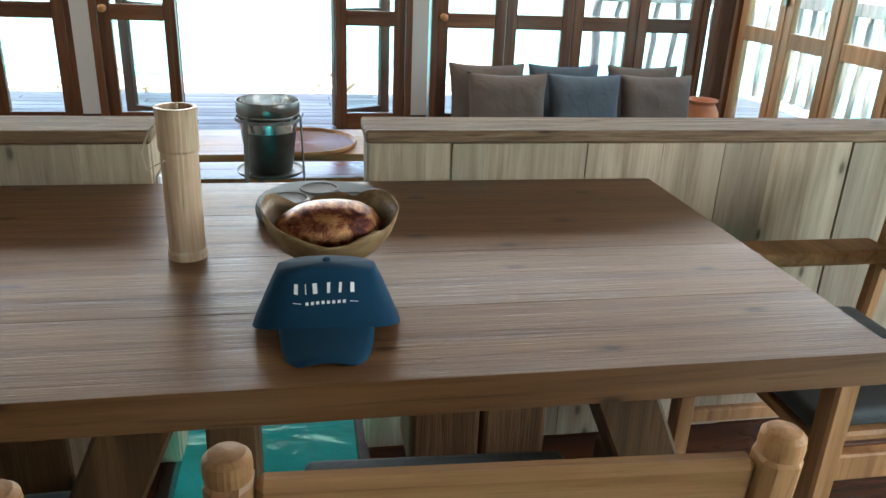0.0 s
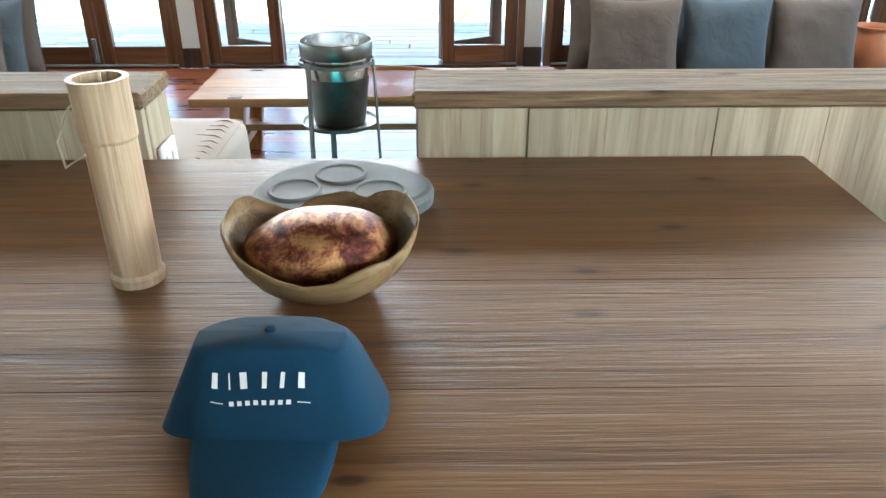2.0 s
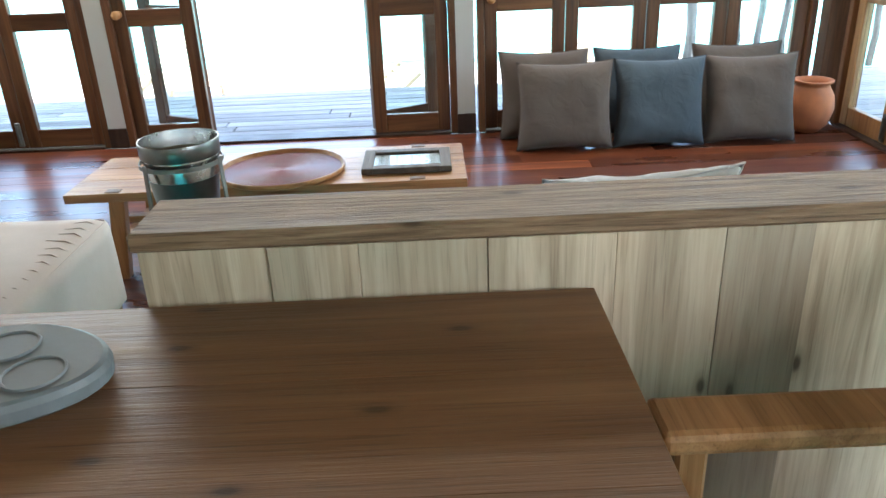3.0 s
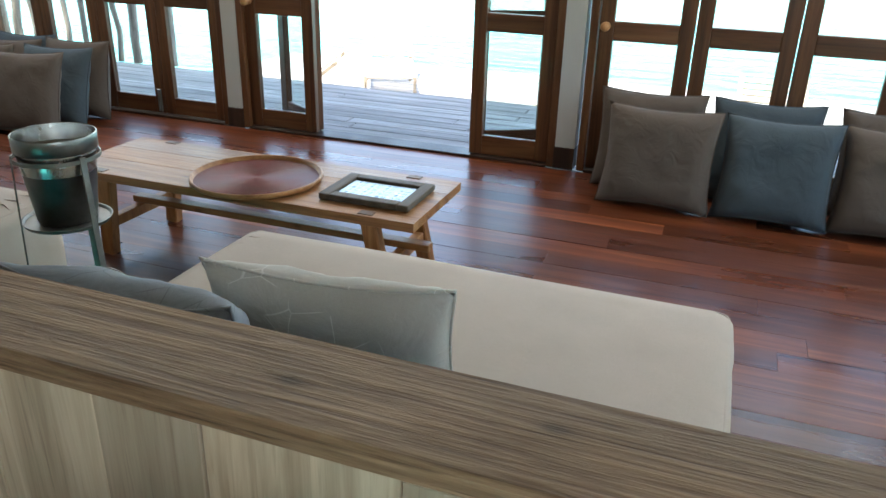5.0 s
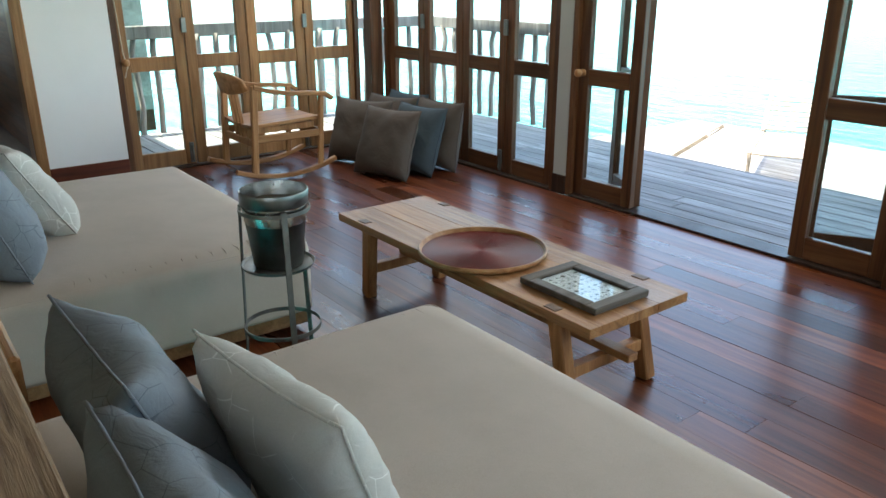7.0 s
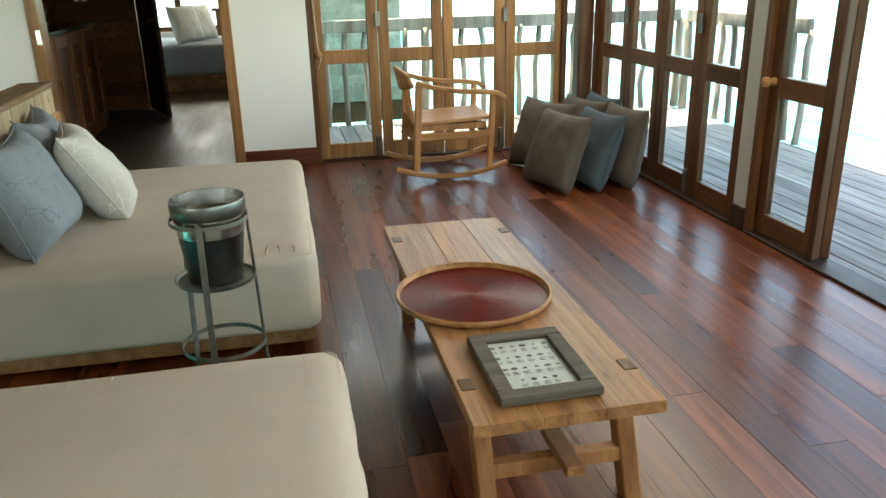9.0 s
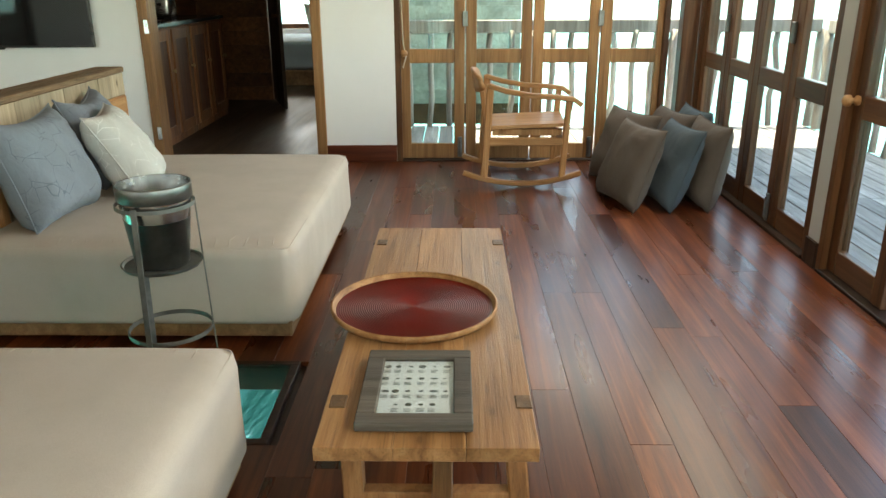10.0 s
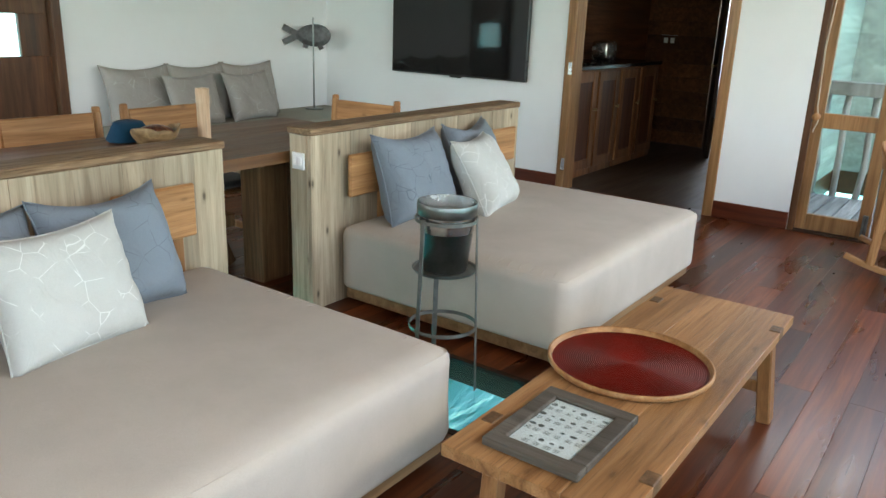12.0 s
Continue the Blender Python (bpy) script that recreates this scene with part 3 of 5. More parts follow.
for z in (0.6, 1.3, 2.02):
    part("rail", bx(-11.07, -11.02, 0.9, 4.5, z, z + 0.08, 0.004), M_FRAME_X, f)
t = thing("desk", "small wooden desk beneath the bedroom window", "desk")
part("top", bx(-10.95, -10.4, 2.3, 3.6, 0.92, 0.96, 0.004), M_CABINET, t)
part("drawer", bx(-10.9, -10.42, 2.5, 3.2, 0.7, 0.92, 0.004), M_CABINET, t)
for x in (-10.9, -10.5):
    for y in (2.35, 3.5):
        part("leg", bx(x, x + 0.06, y, y + 0.06, 0, 0.92, 0.003), M_CABINET, t)
lp = thing("table_lamp", "table lamp with a white shade on the desk", "lamp", pose(-10.7, 2.7, 0.962))
part("stem", lathe([(0, 0), (0.08, 0), (0.08, 0.02), (0.02, 0.03), (0.02, 0.35), (0, 0.35)], 16), M_CABINET, lp)
part("shade", lathe([(0.2, 0.3), (0.17, 0.58), (0.168, 0.58), (0.198, 0.3)], 24, True), M_WHITE_CLOTH, lp, "white fabric shade")
st = thing("suitcase", "brown leather suitcase lying on the bed", "suitcase", pose(-9.3, 2.9, 0.58, 0, 0, 10))
part("shell", bx(-0.2, 0.2, -0.3, 0.3, 0.0, 0.14, 0.02, 2), M_CABPANEL, st)
part("handle", tube([(0.2, -0.06, 0.07), (0.23, -0.04, 0.07), (0.23, 0.04, 0.07), (0.2, 0.06, 0.07)], 0.01), M_BRASS, st)


def cabinet(x0, x1):
    c = thing("cabinet", "wooden kitchen cabinet with a dark red panelled door", "cabinet", None, "kitchen cabinets")
    y0, y1, z1 = 0.93, 1.48, 0.985
    part("body", bx(x0, x1, y0, y1, 0.0, z1, 0.003), M_CABINET, c)
    dr = part("door", joined(bx(x0 + 0.02, x0 + 0.1, y1 + 0.001, y1 + 0.022, 0.07, z1 - 0.02, 0.003), bx(x1 - 0.1, x1 - 0.02, y1 + 0.001, y1 + 0.022, 0.07, z1 - 0.02, 0.003),
                             bx(x0 + 0.1, x1 - 0.1, y1 + 0.001, y1 + 0.02, 0.07, 0.16, 0.003), bx(x0 + 0.1, x1 - 0.1, y1 + 0.001, y1 + 0.02, z1 - 0.11, z1 - 0.02, 0.003)), M_CABINET, c)
    part("panel", bx(x0 + 0.1, x1 - 0.1, y1 + 0.001, y1 + 0.01, 0.16, z1 - 0.11, 0.001), M_CABPANEL, dr, "dark red inset panel")
    part("knob", place(lathe([(0, 0), (0.012, 0), (0.008, 0.015), (0.018, 0.03), (0, 0.04)], 10), pose(x0 + 0.06, y1 + 0.02, 0.62, -90)), M_BRASS, dr, "round brass knob", True)


for k in range(4):
    cabinet(-5.98 + 0.5 * k, -5.49 + 0.5 * k)
solo("worktop", bx(-6.0, -3.96, 0.93, 1.52, 0.987, 1.022, 0.004), M_STONETOP, "black polished kitchen worktop", "worktop")
kt = thing("toaster", "dull steel toaster standing on the worktop", "toaster", pose(-5.2, 1.2, 1.023, 0, 0, 8))
part("body", bx(-0.16, 0.16, -0.09, 0.09, 0.012, 0.2, 0.035, 3), M_STEEL, kt, smooth=True)
part("base", bx(-0.155, 0.155, -0.085, 0.085, 0, 0.013, 0.004), M_BLACK, kt)
part("lever", bx(0.161, 0.185, -0.02, 0.02, 0.12, 0.14, 0.004), M_BLACK, kt)
solo("canister", lathe([(0, 0), (0.055, 0), (0.055, 0.145), (0.05, 0.15), (0.05, 0.165), (0, 0.168)], 20), M_STEEL, "pale steel canister on the worktop", "canister", smooth=True, m=pose(-4.55, 1.22, 1.023))
solo("tray", lathe([(0, 0), (0.14, 0), (0.15, 0.015), (0.145, 0.015), (0.135, 0.006), (0, 0.006)], 28), M_STEEL, "round steel tray on the worktop", "tray", m=pose(-4.4, 1.33, 1.023))
sw = thing("light_switch", "cream light switch plate on the hall wall", "light switch", pose(HX, 1.2, 1.22, 0, 0, 90))
part("plate", bx(-0.1, 0.1, -0.012, -0.0, -0.07, 0.07, 0.004), M_SWITCH, sw)
for k in (-0.04, 0.04):
    part("rocker", bx(k - 0.025, k + 0.025, -0.018, -0.0125, -0.03, 0.03, 0.002), M_WHITE, sw)

# ---- outside: water and horizon ----
solo("water", bx(-1500, 1500, -1500, 1500, -2.0, -1.7, 0), M_WATER, "shallow turquoise lagoon water reaching the horizon", "water", "structure")

# ---- half walls behind the daybeds ----
def half_wall(x0, x1, name):
    w = thing(name, "pale reclaimed-board half wall with a thick plank on top", "half wall", None, kind="structure")
    part("core", bx(x0 + 0.02, x1 - 0.02, 1.935, 2.035, 0, 0.863, 0), M_BOARD, w)
    part("cap", bx(x0 - 0.008, x1 + 0.008, 1.905, 2.065, 0.864, 0.895, 0.005), M_CAP, w, "weathered grey-brown top plank")
    rnd = random.Random(int(x0 * 100))
    for y0, y1 in ((1.914, 1.936), (2.034, 2.056)):
        x = x0
        while x < x1 - 0.01:
            wd = min(rnd.choice((0.14, 0.17, 0.2, 0.23)), x1 - x)
            if x1 - x - wd < 0.07:
                wd = x1 - x
            e = rnd.uniform(-0.003, 0.003)
            part("board", bx(x + 0.0003, x + wd - 0.0003, y0 + (e if y0 < 2 else 0), y1 + (e if y0 > 2 else 0), 0.003, 0.862, 0.0012), M_BOARD, w)
            x += wd
    for xx in (x0, x1):
        part("end_board", bx(xx - 0.003 if xx == x0 else xx - 0.02, xx + 0.02 if xx == x0 else xx + 0.003, 1.937, 2.033, 0.003, 0.861, 0.002), M_BOARD, w)
    return w


half_wall(0.235, 2.03, "wall_half_1")
half_wall(-2.115, -0.257, "wall_half_2")
sw = thing("light_switch", "white switch plate on the end of the half wall", "light switch", pose(-0.253, 1.985, 0.74, 0, 0, 90))
part("plate", bx(-0.04, 0.04, -0.011, -0.0005, -0.04, 0.04, 0.003), M_SWITCH, sw)
for k in (-0.017, 0.017):
    part("rocker", bx(k - 0.012, k + 0.012, -0.015, -0.0115, -0.02, 0.02, 0.002), M_WHITE, sw)


# ---- soft things ----
def pillow_bm(w, h, t, seed, sag=0.0, n=26):
    """A cushion standing on its lower edge: width along x, height along z, thickness along y."""
    rnd = Vector((seed * 3.1, seed * 1.7, seed * 0.9))
    bm = bmesh.new()
    sides = []
    for s in (1, -1):
        g = []
        for i in range(n + 1):
            row = []
            for j in range(n + 1):
                u, v = -1 + 2 * i / n, -1 + 2 * j / n
                x = u * w / 2 * (1 - 0.085 * (1 - v * v) * abs(u) ** 3)
                z = v * h / 2 * (1 - 0.085 * (1 - u * u) * abs(v) ** 3)
                puff = (max(0, 1 - u ** 4) * max(0, 1 - v ** 4)) ** 0.55
                y = s * t / 2 * puff * (1 - 0.18 * v)
                edge = 1 - puff
                wr = noise.noise(Vector((u * 2.2, v * 2.2, s * 3)) + rnd) * 0.014 + noise.noise(Vector((u * 6 + v * 2, v * 3, s * 7)) + rnd) * 0.004
                fold = noise.noise(Vector((u * 1.4 + v * 4.5, v * 1.2 - u * 4.5, 5 * s)) + rnd) * 0.016 * edge
                fold += 0.012 * noise.noise(Vector((u * 7, v * 1.3, seed + s))) * max(0, abs(v) - 0.35) * puff + 0.012 * noise.noise(Vector((u * 1.3, v * 7, seed - s))) * max(0, abs(u) - 0.35) * puff
                z -= sag * max(0, v) ** 2 * (1 - u * u) * h
                if 0 < i < n and 0 < j < n:
                    y += wr * puff + fold
                row.append((x, y, z + h / 2))
            g.append(row)
        sides.append(g)
    v0 = [[bm.verts.new(p) for p in row] for row in sides[0]]
    v1 = [[(v0[i][j] if i in (0, n) or j in (0, n) else bm.verts.new(sides[1][i][j])) for j in range(n + 1)] for i in range(n + 1)]
    for i in range(n):
        for j in range(n):
            bm.faces.new((v0[i][j], v0[i][j + 1], v0[i + 1][j + 1], v0[i + 1][j]))
            bm.faces.new((v1[i][j], v1[i + 1][j], v1[i + 1][j + 1], v1[i][j + 1]))
    bmesh.ops.recalc_face_normals(bm, faces=bm.faces)
    outline = [v0[i][0].co.copy() for i in range(n + 1)] + [v0[n][j].co.copy() for j in range(1, n + 1)] + [v0[i][n].co.copy() for i in range(n - 1, -1, -1)] + [v0[0][j].co.copy() for j in range(n - 1, -1, -1)]
    return bm, outline


def cushion(m, w, h, t, mat, seed, label, group, sag=0.0):
    c = thing("cushion", label, "cushion", m, group)
    bm, outline = pillow_bm(w, h, t, seed, sag)
    part("cover", bm, mat, c, smooth=True)
    part("seam", tube(outline, 0.0035, 5), mat, c, smooth=True)
    return c


def lean(x, y, z, turn, tilt):
    """A cushion standing at (x, y, z), turned about z, leaning back by tilt."""
    return pose(x, y, z, 0, 0, turn) @ pose(0, 0, 0, -tilt)


# floor cushions in the east corner of the sea wall
G = "floor cushions by the sea doors"
for x, w, mat, s, lab in ((1.40, 0.56, M_TAUPE, 1, "taupe canvas floor cushion leaning on the glass doors"), (1.98, 0.54, M_SLATE, 2, "slate-blue canvas floor cushion leaning on the doors"), (2.60, 0.56, M_TAUPE, 3, "taupe canvas floor cushion leaning on the glass doors")):
    cushion(lean(x, 5.50, 0, 0, 12), w, 0.54, 0.17, mat, s, lab, G)
for x, w, mat, s, lab in ((1.48, 0.57, M_TAUPE, 4, "large taupe canvas floor cushion standing in front"), (2.04, 0.54, M_SLATE, 5, "large slate-blue canvas floor cushion standing in front"), (2.58, 0.55, M_TAUPE, 6, "large taupe canvas floor cushion standing in front")):
    cushion(lean(x, 5.22, 0, -3, 14), w, 0.52, 0.18, mat, s, lab, G)
# pile in the west corner
G = "floor cushions in the corner"
for x, y, turn, w, mat, s, lab in ((-2.47, 4.95, 14, 0.54, M_TAUPE, 11, "large taupe canvas floor cushion standing in front"), (-2.46, 5.2, 8, 0.52, M_SLATE, 12, "large slate-blue canvas floor cushion standing in front"), (-2.47, 5.45, 4, 0.52, M_TAUPE, 13, "taupe canvas floor cushion by the sea doors"),
                                  (-2.95, 5.02, 24, 0.54, M_TAUPE, 14, "taupe canvas floor cushion standing behind"), (-3.0, 5.3, 14, 0.52, M_TAUPE, 15, "taupe canvas floor cushion standing behind"), (-2.98, 5.5, 4, 0.5, M_SLATE, 16, "slate-blue canvas floor cushion standing behind")):
    cushion(lean(x, y, 0, turn, 20 if y < 5.4 else 10), w, 0.53, 0.18, mat, s, lab, G)


def daybed(x0, x1, y1, label):
    b = thing("daybed", label, "daybed", None, "daybeds")
    y0 = 2.075
    part("plinth", bx(x0 + 0.03, x1 - 0.03, y0 + 0.02, y1 - 0.03, 0.03, 0.1, 0.006), M_PLINTH, b, "plain wooden plinth")
    for x in (x0 + 0.12, x1 - 0.2):
        for y in (y0 + 0.1, y1 - 0.2):
            part("foot", bx(x, x + 0.08, y, y + 0.08, 0, 0.032, 0.003), M_PLINTH, b)
    bm = bx(x0, x1, y0, y1, 0.1, 0.415, 0.0)
    bmesh.ops.subdivide_edges(bm, edges=list(bm.edges), cuts=24, use_grid_fill=True)
    cx, cy = (x0 + x1) / 2, (y0 + y1) / 2
    r = 0.055
    for v in bm.verts:
        p = v.co
        q = Vector((min(max(p.x, x0 + r), x1 - r), min(max(p.y, y0 + r), y1 - r), min(max(p.z, 0.1 + 0.02), 0.415 - r)))
        dlt = p - q
        if dlt.length > 1e-6:
            v.co = q + dlt.normalized() * (r if p.z > 0.3 else r)
        u, w = (p.x - cx) / (x1 - x0) * 2, (p.y - cy) / (y1 - y0) * 2
        if p.z > 0.38:
            v.co.z += 0.02 * (1 - u * u) * (1 - w * w) + noise.noise(Vector((p.x * 2.5, p.y * 2.5, x0))) * 0.004
        elif p.z > 0.12:
            k = noise.noise(Vector((p.x * 9, p.y * 9, p.z * 5 + x0))) * 0.006
            v.co.x += k * (1 if u > 0 else -1) * (abs(u) > 0.95)
            v.co.y += k * (abs(w) > 0.95)
    part("mattress", bm, M_MATTRESS, b, "cream canvas mattress", True)
    q = 0.018
    zz = 0.398
    ring, rc = [], 0.05
    for ex, ey, a0 in ((x1, y1, 0), (x0, y1, 90), (x0, y0, 180), (x1, y0, 270)):
        ox, oy = ex + (rc if ex == x0 else -rc), ey + (rc if ey == y0 else -rc)
        ring += [(ox + (rc - q) * math.cos(radians(a0 + k * 15)), oy + (rc - q) * math.sin(radians(a0 + k * 15)), zz) for k in range(7)]
    part("piping", tube(ring + [ring[0]], 0.003, 6), M_MATTRESS, b)
    rnd = random.Random(int(x0 * 50))
    for k in range(16):
        yy = y0 + 0.35 + k * 0.055
        xx = x1 - 0.03 if x1 < 0 else x0 + 0.03
        sg = -1 if x1 < 0 else 1
        part("gather", tube([(xx, yy, 0.4), (xx + sg * 0.03, yy + rnd.uniform(-0.008, 0.008), 0.417), (xx + sg * rnd.uniform(0.06, 0.1), yy + rnd.uniform(-0.012, 0.012), 0.4165)], 0.003, 6, (1, 0.8, 0.2)), M_MATTRESS, b, smooth=True)
    for x in (x0 + 0.05, x1 - 0.4):
        br = part("backrest", bx(x, x + 0.35, 2.085, 2.11, 0.545, 0.755, 0.008), M_CHAIR_X, b, "golden wooden backrest panel")
        part("bracket", bx(x + 0.05, x + 0.1, 2.06, 2.085, 0.3, 0.7, 0.004), M_CHAIR, br)
    return b


daybed(0.365, 1.87, 3.355, "wide daybed with a cream canvas mattress")
daybed(-2.06, -0.42, 3.33, "wide daybed with a cream canvas mattress")
G = "printed daybed cushions"
cushion(lean(-0.78, 2.33, 0.42, 176, 20), 0.47, 0.46, 0.23, M_BLUEPRINT, 21, "blue-grey cushion with dark line print", G, 0.06)
cushion(lean(-1.42, 2.28, 0.42, 186, 22), 0.47, 0.46, 0.21, M_BLUEPRINT, 22, "blue-grey cushion with dark line print", G, 0.1)
cushion(lean(-1.22, 2.52, 0.42, 192, 30), 0.45, 0.44, 0.2, M_GREYPRINT, 23, "pale grey cushion with white line print", G, 0.03)
cushion(lean(0.88, 2.36, 0.42, 182, 22), 0.46, 0.43, 0.22, M_BLUEPRINT, 24, "blue-grey cushion with dark line print", G, 0.08)
cushion(lean(1.32, 2.33, 0.42, 178, 26), 0.45, 0.42, 0.2, M_BLUEPRINT, 25, "blue-grey cushion with dark line print", G, 0.05)
cushion(lean(1.14, 2.545, 0.42, 187, 20), 0.46, 0.395, 0.165, M_GREYPRINT, 26, "pale grey cushion with white line print", G, 0.03)

for x, y, s in ((-9.0, 2.1, 41), (-9.4, 2.25, 42)):
    cushion(lean(x, y, 0.575, 150, 16), 0.6, 0.5, 0.18, M_WHITE_CLOTH, s, "white cotton pillow standing on the bed", "bed pillows")

# ---- dining table ----
TZ = 0.775
t = thing("dining_table", "long dark teak dining table with a worn plank top", "table")
ys = [1.012, 1.225, 1.45, 1.675, 1.9]
for a, b in zip(ys, ys[1:]):
    part("plank", bx(-1.05, 0.94, a + 0.0001, b - 0.0001, TZ - 0.055, TZ, 0.0005), M_TABLE, t)
for x0, x1, z0 in ((-1.0, -0.76, 0.0), (-0.758, -0.55, 0.0), (-0.548, -0.355, 0.0), (0.277, 0.42, 0.3), (0.422, 0.56, 0.3)):
    part("slab", bx(x0, x1, 1.42, 1.58, z0, TZ - 0.056, 0.012, 2), M_SLAB, t, "rough-sawn slab pedestal")
part("base_block", bx(0.3, 0.54, 1.43, 1.57, 0.0, 0.299, 0.01), M_DARKDOOR, t, "dark base block under the slab")
part("post", bx(-0.068, 0.008, 1.14, 1.21, 0.0, TZ - 0.056, 0.006), M_LEG, t)
for xa, xb in ((-0.13, -0.44), (0.545, 0.86)):
    part("leg", beam((xb, 1.16, 0.0), (xa, 1.16, TZ - 0.056), 0.1, 0.085, 0.006), M_LEG, t)
    part("stretcher", bx(min(xa, xb) + 0.12, min(xa, xb) + 0.2, 1.2, 1.415, 0.3, 0.37, 0.004), M_LEG, t)


def dining_chair(m, label, arms=False):
    c = thing("dining_chair", label, "chair", m, "dining chairs")
    for x in (-0.256, 0.256):
        part("rear_post", joined(beam((x, -0.0, 0), (x, -0.06, 0.87), 0.042, 0.042, 0.01), place(lathe([(0, 0), (0.021, 0), (0.022, 0.01), (0.021, 0.02), (0.016, 0.025), (0, 0.027)], 24), pose(x, -0.061, 0.865))), M_CHAIR, c)
        part("front_leg", bx(x - 0.024, x + 0.024, 0.42, 0.468, 0, 0.60 if arms else 0.43, 0.006), M_CHAIR, c)
        part("side_rail", bx(x - 0.015, x + 0.015, 0.025, 0.42, 0.36, 0.42, 0.004), M_CHAIR, c)
        part("stretcher", bx(x - 0.012, x + 0.012, 0.02, 0.42, 0.14, 0.18, 0.004), M_CHAIR, c)
        if arms:
            part("armrest", bx(x - 0.05, x + 0.05, -0.03, 0.5, 0.602, 0.642, 0.012, 2), M_CHAIR_X, c)
    part("backrest", beam((0, -0.036, 0.58), (0, -0.057, 0.86), 0.468, 0.026, 0.008), M_CHAIR_X, c, "wide curved wooden back board")
    part("seat", bx(-0.239, 0.239, 0.025, 0.47, 0.425, 0.447, 0.006), M_CHAIR_X, c)
    part("seat_pad", bx(-0.225, 0.225, 0.04, 0.46, 0.447, 0.49, 0.018, 3), M_SEATPAD, c, "dark grey seat pad", True)
    return c


dining_chair(pose(0.272, 0.777, 0, 0, 0, -3), "golden teak dining chair pushed under the table")
dining_chair(pose(-0.42, 0.757, 0, 0, 0, 1), "golden teak dining chair pushed under the table")
dining_chair(pose(-1.44, 1.28, 0, 0, 0, -88), "golden teak dining chair at the table's end")
dining_chair(pose(1.5, 1.49, 0, 0, 0, 90), "golden teak armchair at the table's end", True)

# bamboo tube with a cord
b = thing("bamboo_tube", "pale bamboo tube with a cord loop on the table", "bamboo tube", pose(-0.12, 1.463, TZ) @ Matrix.Diagonal((1, 1, 0.95, 1)))
part("tube", lathe([(0, 0), (0.033, 0), (0.034, 0.012), (0.031, 0.018), (0.031, 0.2), (0.0335, 0.205), (0.0335, 0.268), (0.0345, 0.278), (0.027, 0.278), (0.027, 0.02), (0, 0.02)], 24), M_BAMBOO, b, smooth=False)
part("cord", tube([(-0.02, -0.028, 0.19), (-0.05, -0.02, 0.17), (-0.058, -0.01, 0.2), (-0.045, 0.0, 0.235), (-0.03, 0.0, 0.25)], 0.0018, 5), M_CORD, b, "thin natural cord loop")
part("wick", tube([(0, 0, 0.02), (0.003, 0.0, 0.285)], 0.002, 5), M_CORD, b)

# stone tray with hollows
def stone_tray(m):
    s = thing("stone_tray", "grey carved stone tray with three round hollows", "tray", m)
    bm = bmesh.new()
    n, rings = 48, []
    for sc, z in ((0.93, 0.0), (0.99, 0.006), (1.0, 0.022), (0.975, 0.031), (0.93, 0.034)):
        ring = []
        for i in range(n):
            a = 2 * math.pi * i / n
            r = 1 + 0.06 * math.cos(3 * a + 0.5) + 0.03 * math.sin(2 * a)
            ring.append(bm.verts.new((0.155 * r * sc * math.cos(a), 0.125 * r * sc * math.sin(a), z)))
        rings.append(ring)
    for a, b in zip(rings, rings[1:]):
        for i in range(n):
            bm.faces.new((a[i], a[(i + 1) % n], b[(i + 1) % n], b[i]))
    bm.faces.new(rings[-1])
    bm.faces.new(rings[0])
    bmesh.ops.recalc_face_normals(bm, faces=bm.faces)
    part("slab", bm, M_STONE, s)
    for x, y in ((0.0, 0.052), (0.068, -0.03), (-0.075, -0.015)):
        part("hollow", place(lathe([(0.046, 0.0), (0.044, 0.003), (0.041, 0.003), (0.039, 0.0008), (0, 0.0008)], 28), pose(x, y, 0.0342)), M_STONE, s, "round shallow hollow")


stone_tray(pose(0.118, 1.69, TZ, 0, 0, 4) @ Matrix.Diagonal((0.9, 0.92, 1, 1)))

# wooden bowl with copper-leafed inside
def bowl(m):
    b = thing("wooden_bowl", "natural-edged wooden bowl with a thin wavy rim", "bowl", m)
    bm = bmesh.new()
    n, rings = 64, []
    for sc, z in ((0.25, 0.0), (0.5, 0.007), (0.74, 0.026), (0.9, 0.05), (0.97, 0.068), (1.0, 0.082), (0.975, 0.084), (0.93, 0.068), (0.8, 0.04), (0.55, 0.02), (0.2, 0.014), (0.01, 0.014)):
        ring = []
        for i in range(n):
            a = 2 * math.pi * i / n
            wob = noise.noise(Vector((math.cos(a) * 1.5, math.sin(a) * 1.5, 3.0)))
            fine = noise.noise(Vector((math.cos(a) * 5, math.sin(a) * 5, 9.0)))
            r = 1 + (0.1 * wob + 0.035 * fine) * sc + 0.04 * math.cos(2 * a)
            up = (z / 0.084) ** 2 * (0.02 * wob + 0.016 * math.cos(2 * a) + 0.016 * math.sin(a) + 0.005 * fine)
            ring.append(bm.verts.new((0.14 * r * sc * math.cos(a), 0.105 * r * sc * math.sin(a), z + up)))
        rings.append(ring)
    for u, v in zip(rings, rings[1:]):
        for i in range(n):
            bm.faces.new((u[i], u[(i + 1) % n], v[(i + 1) % n], v[i]))
    bm.faces.new(rings[0])
    bm.faces.new(rings[-1])
    bmesh.ops.recalc_face_normals(bm, faces=bm.faces)
    part("shell", bm, M_BOWL, b, smooth=True)


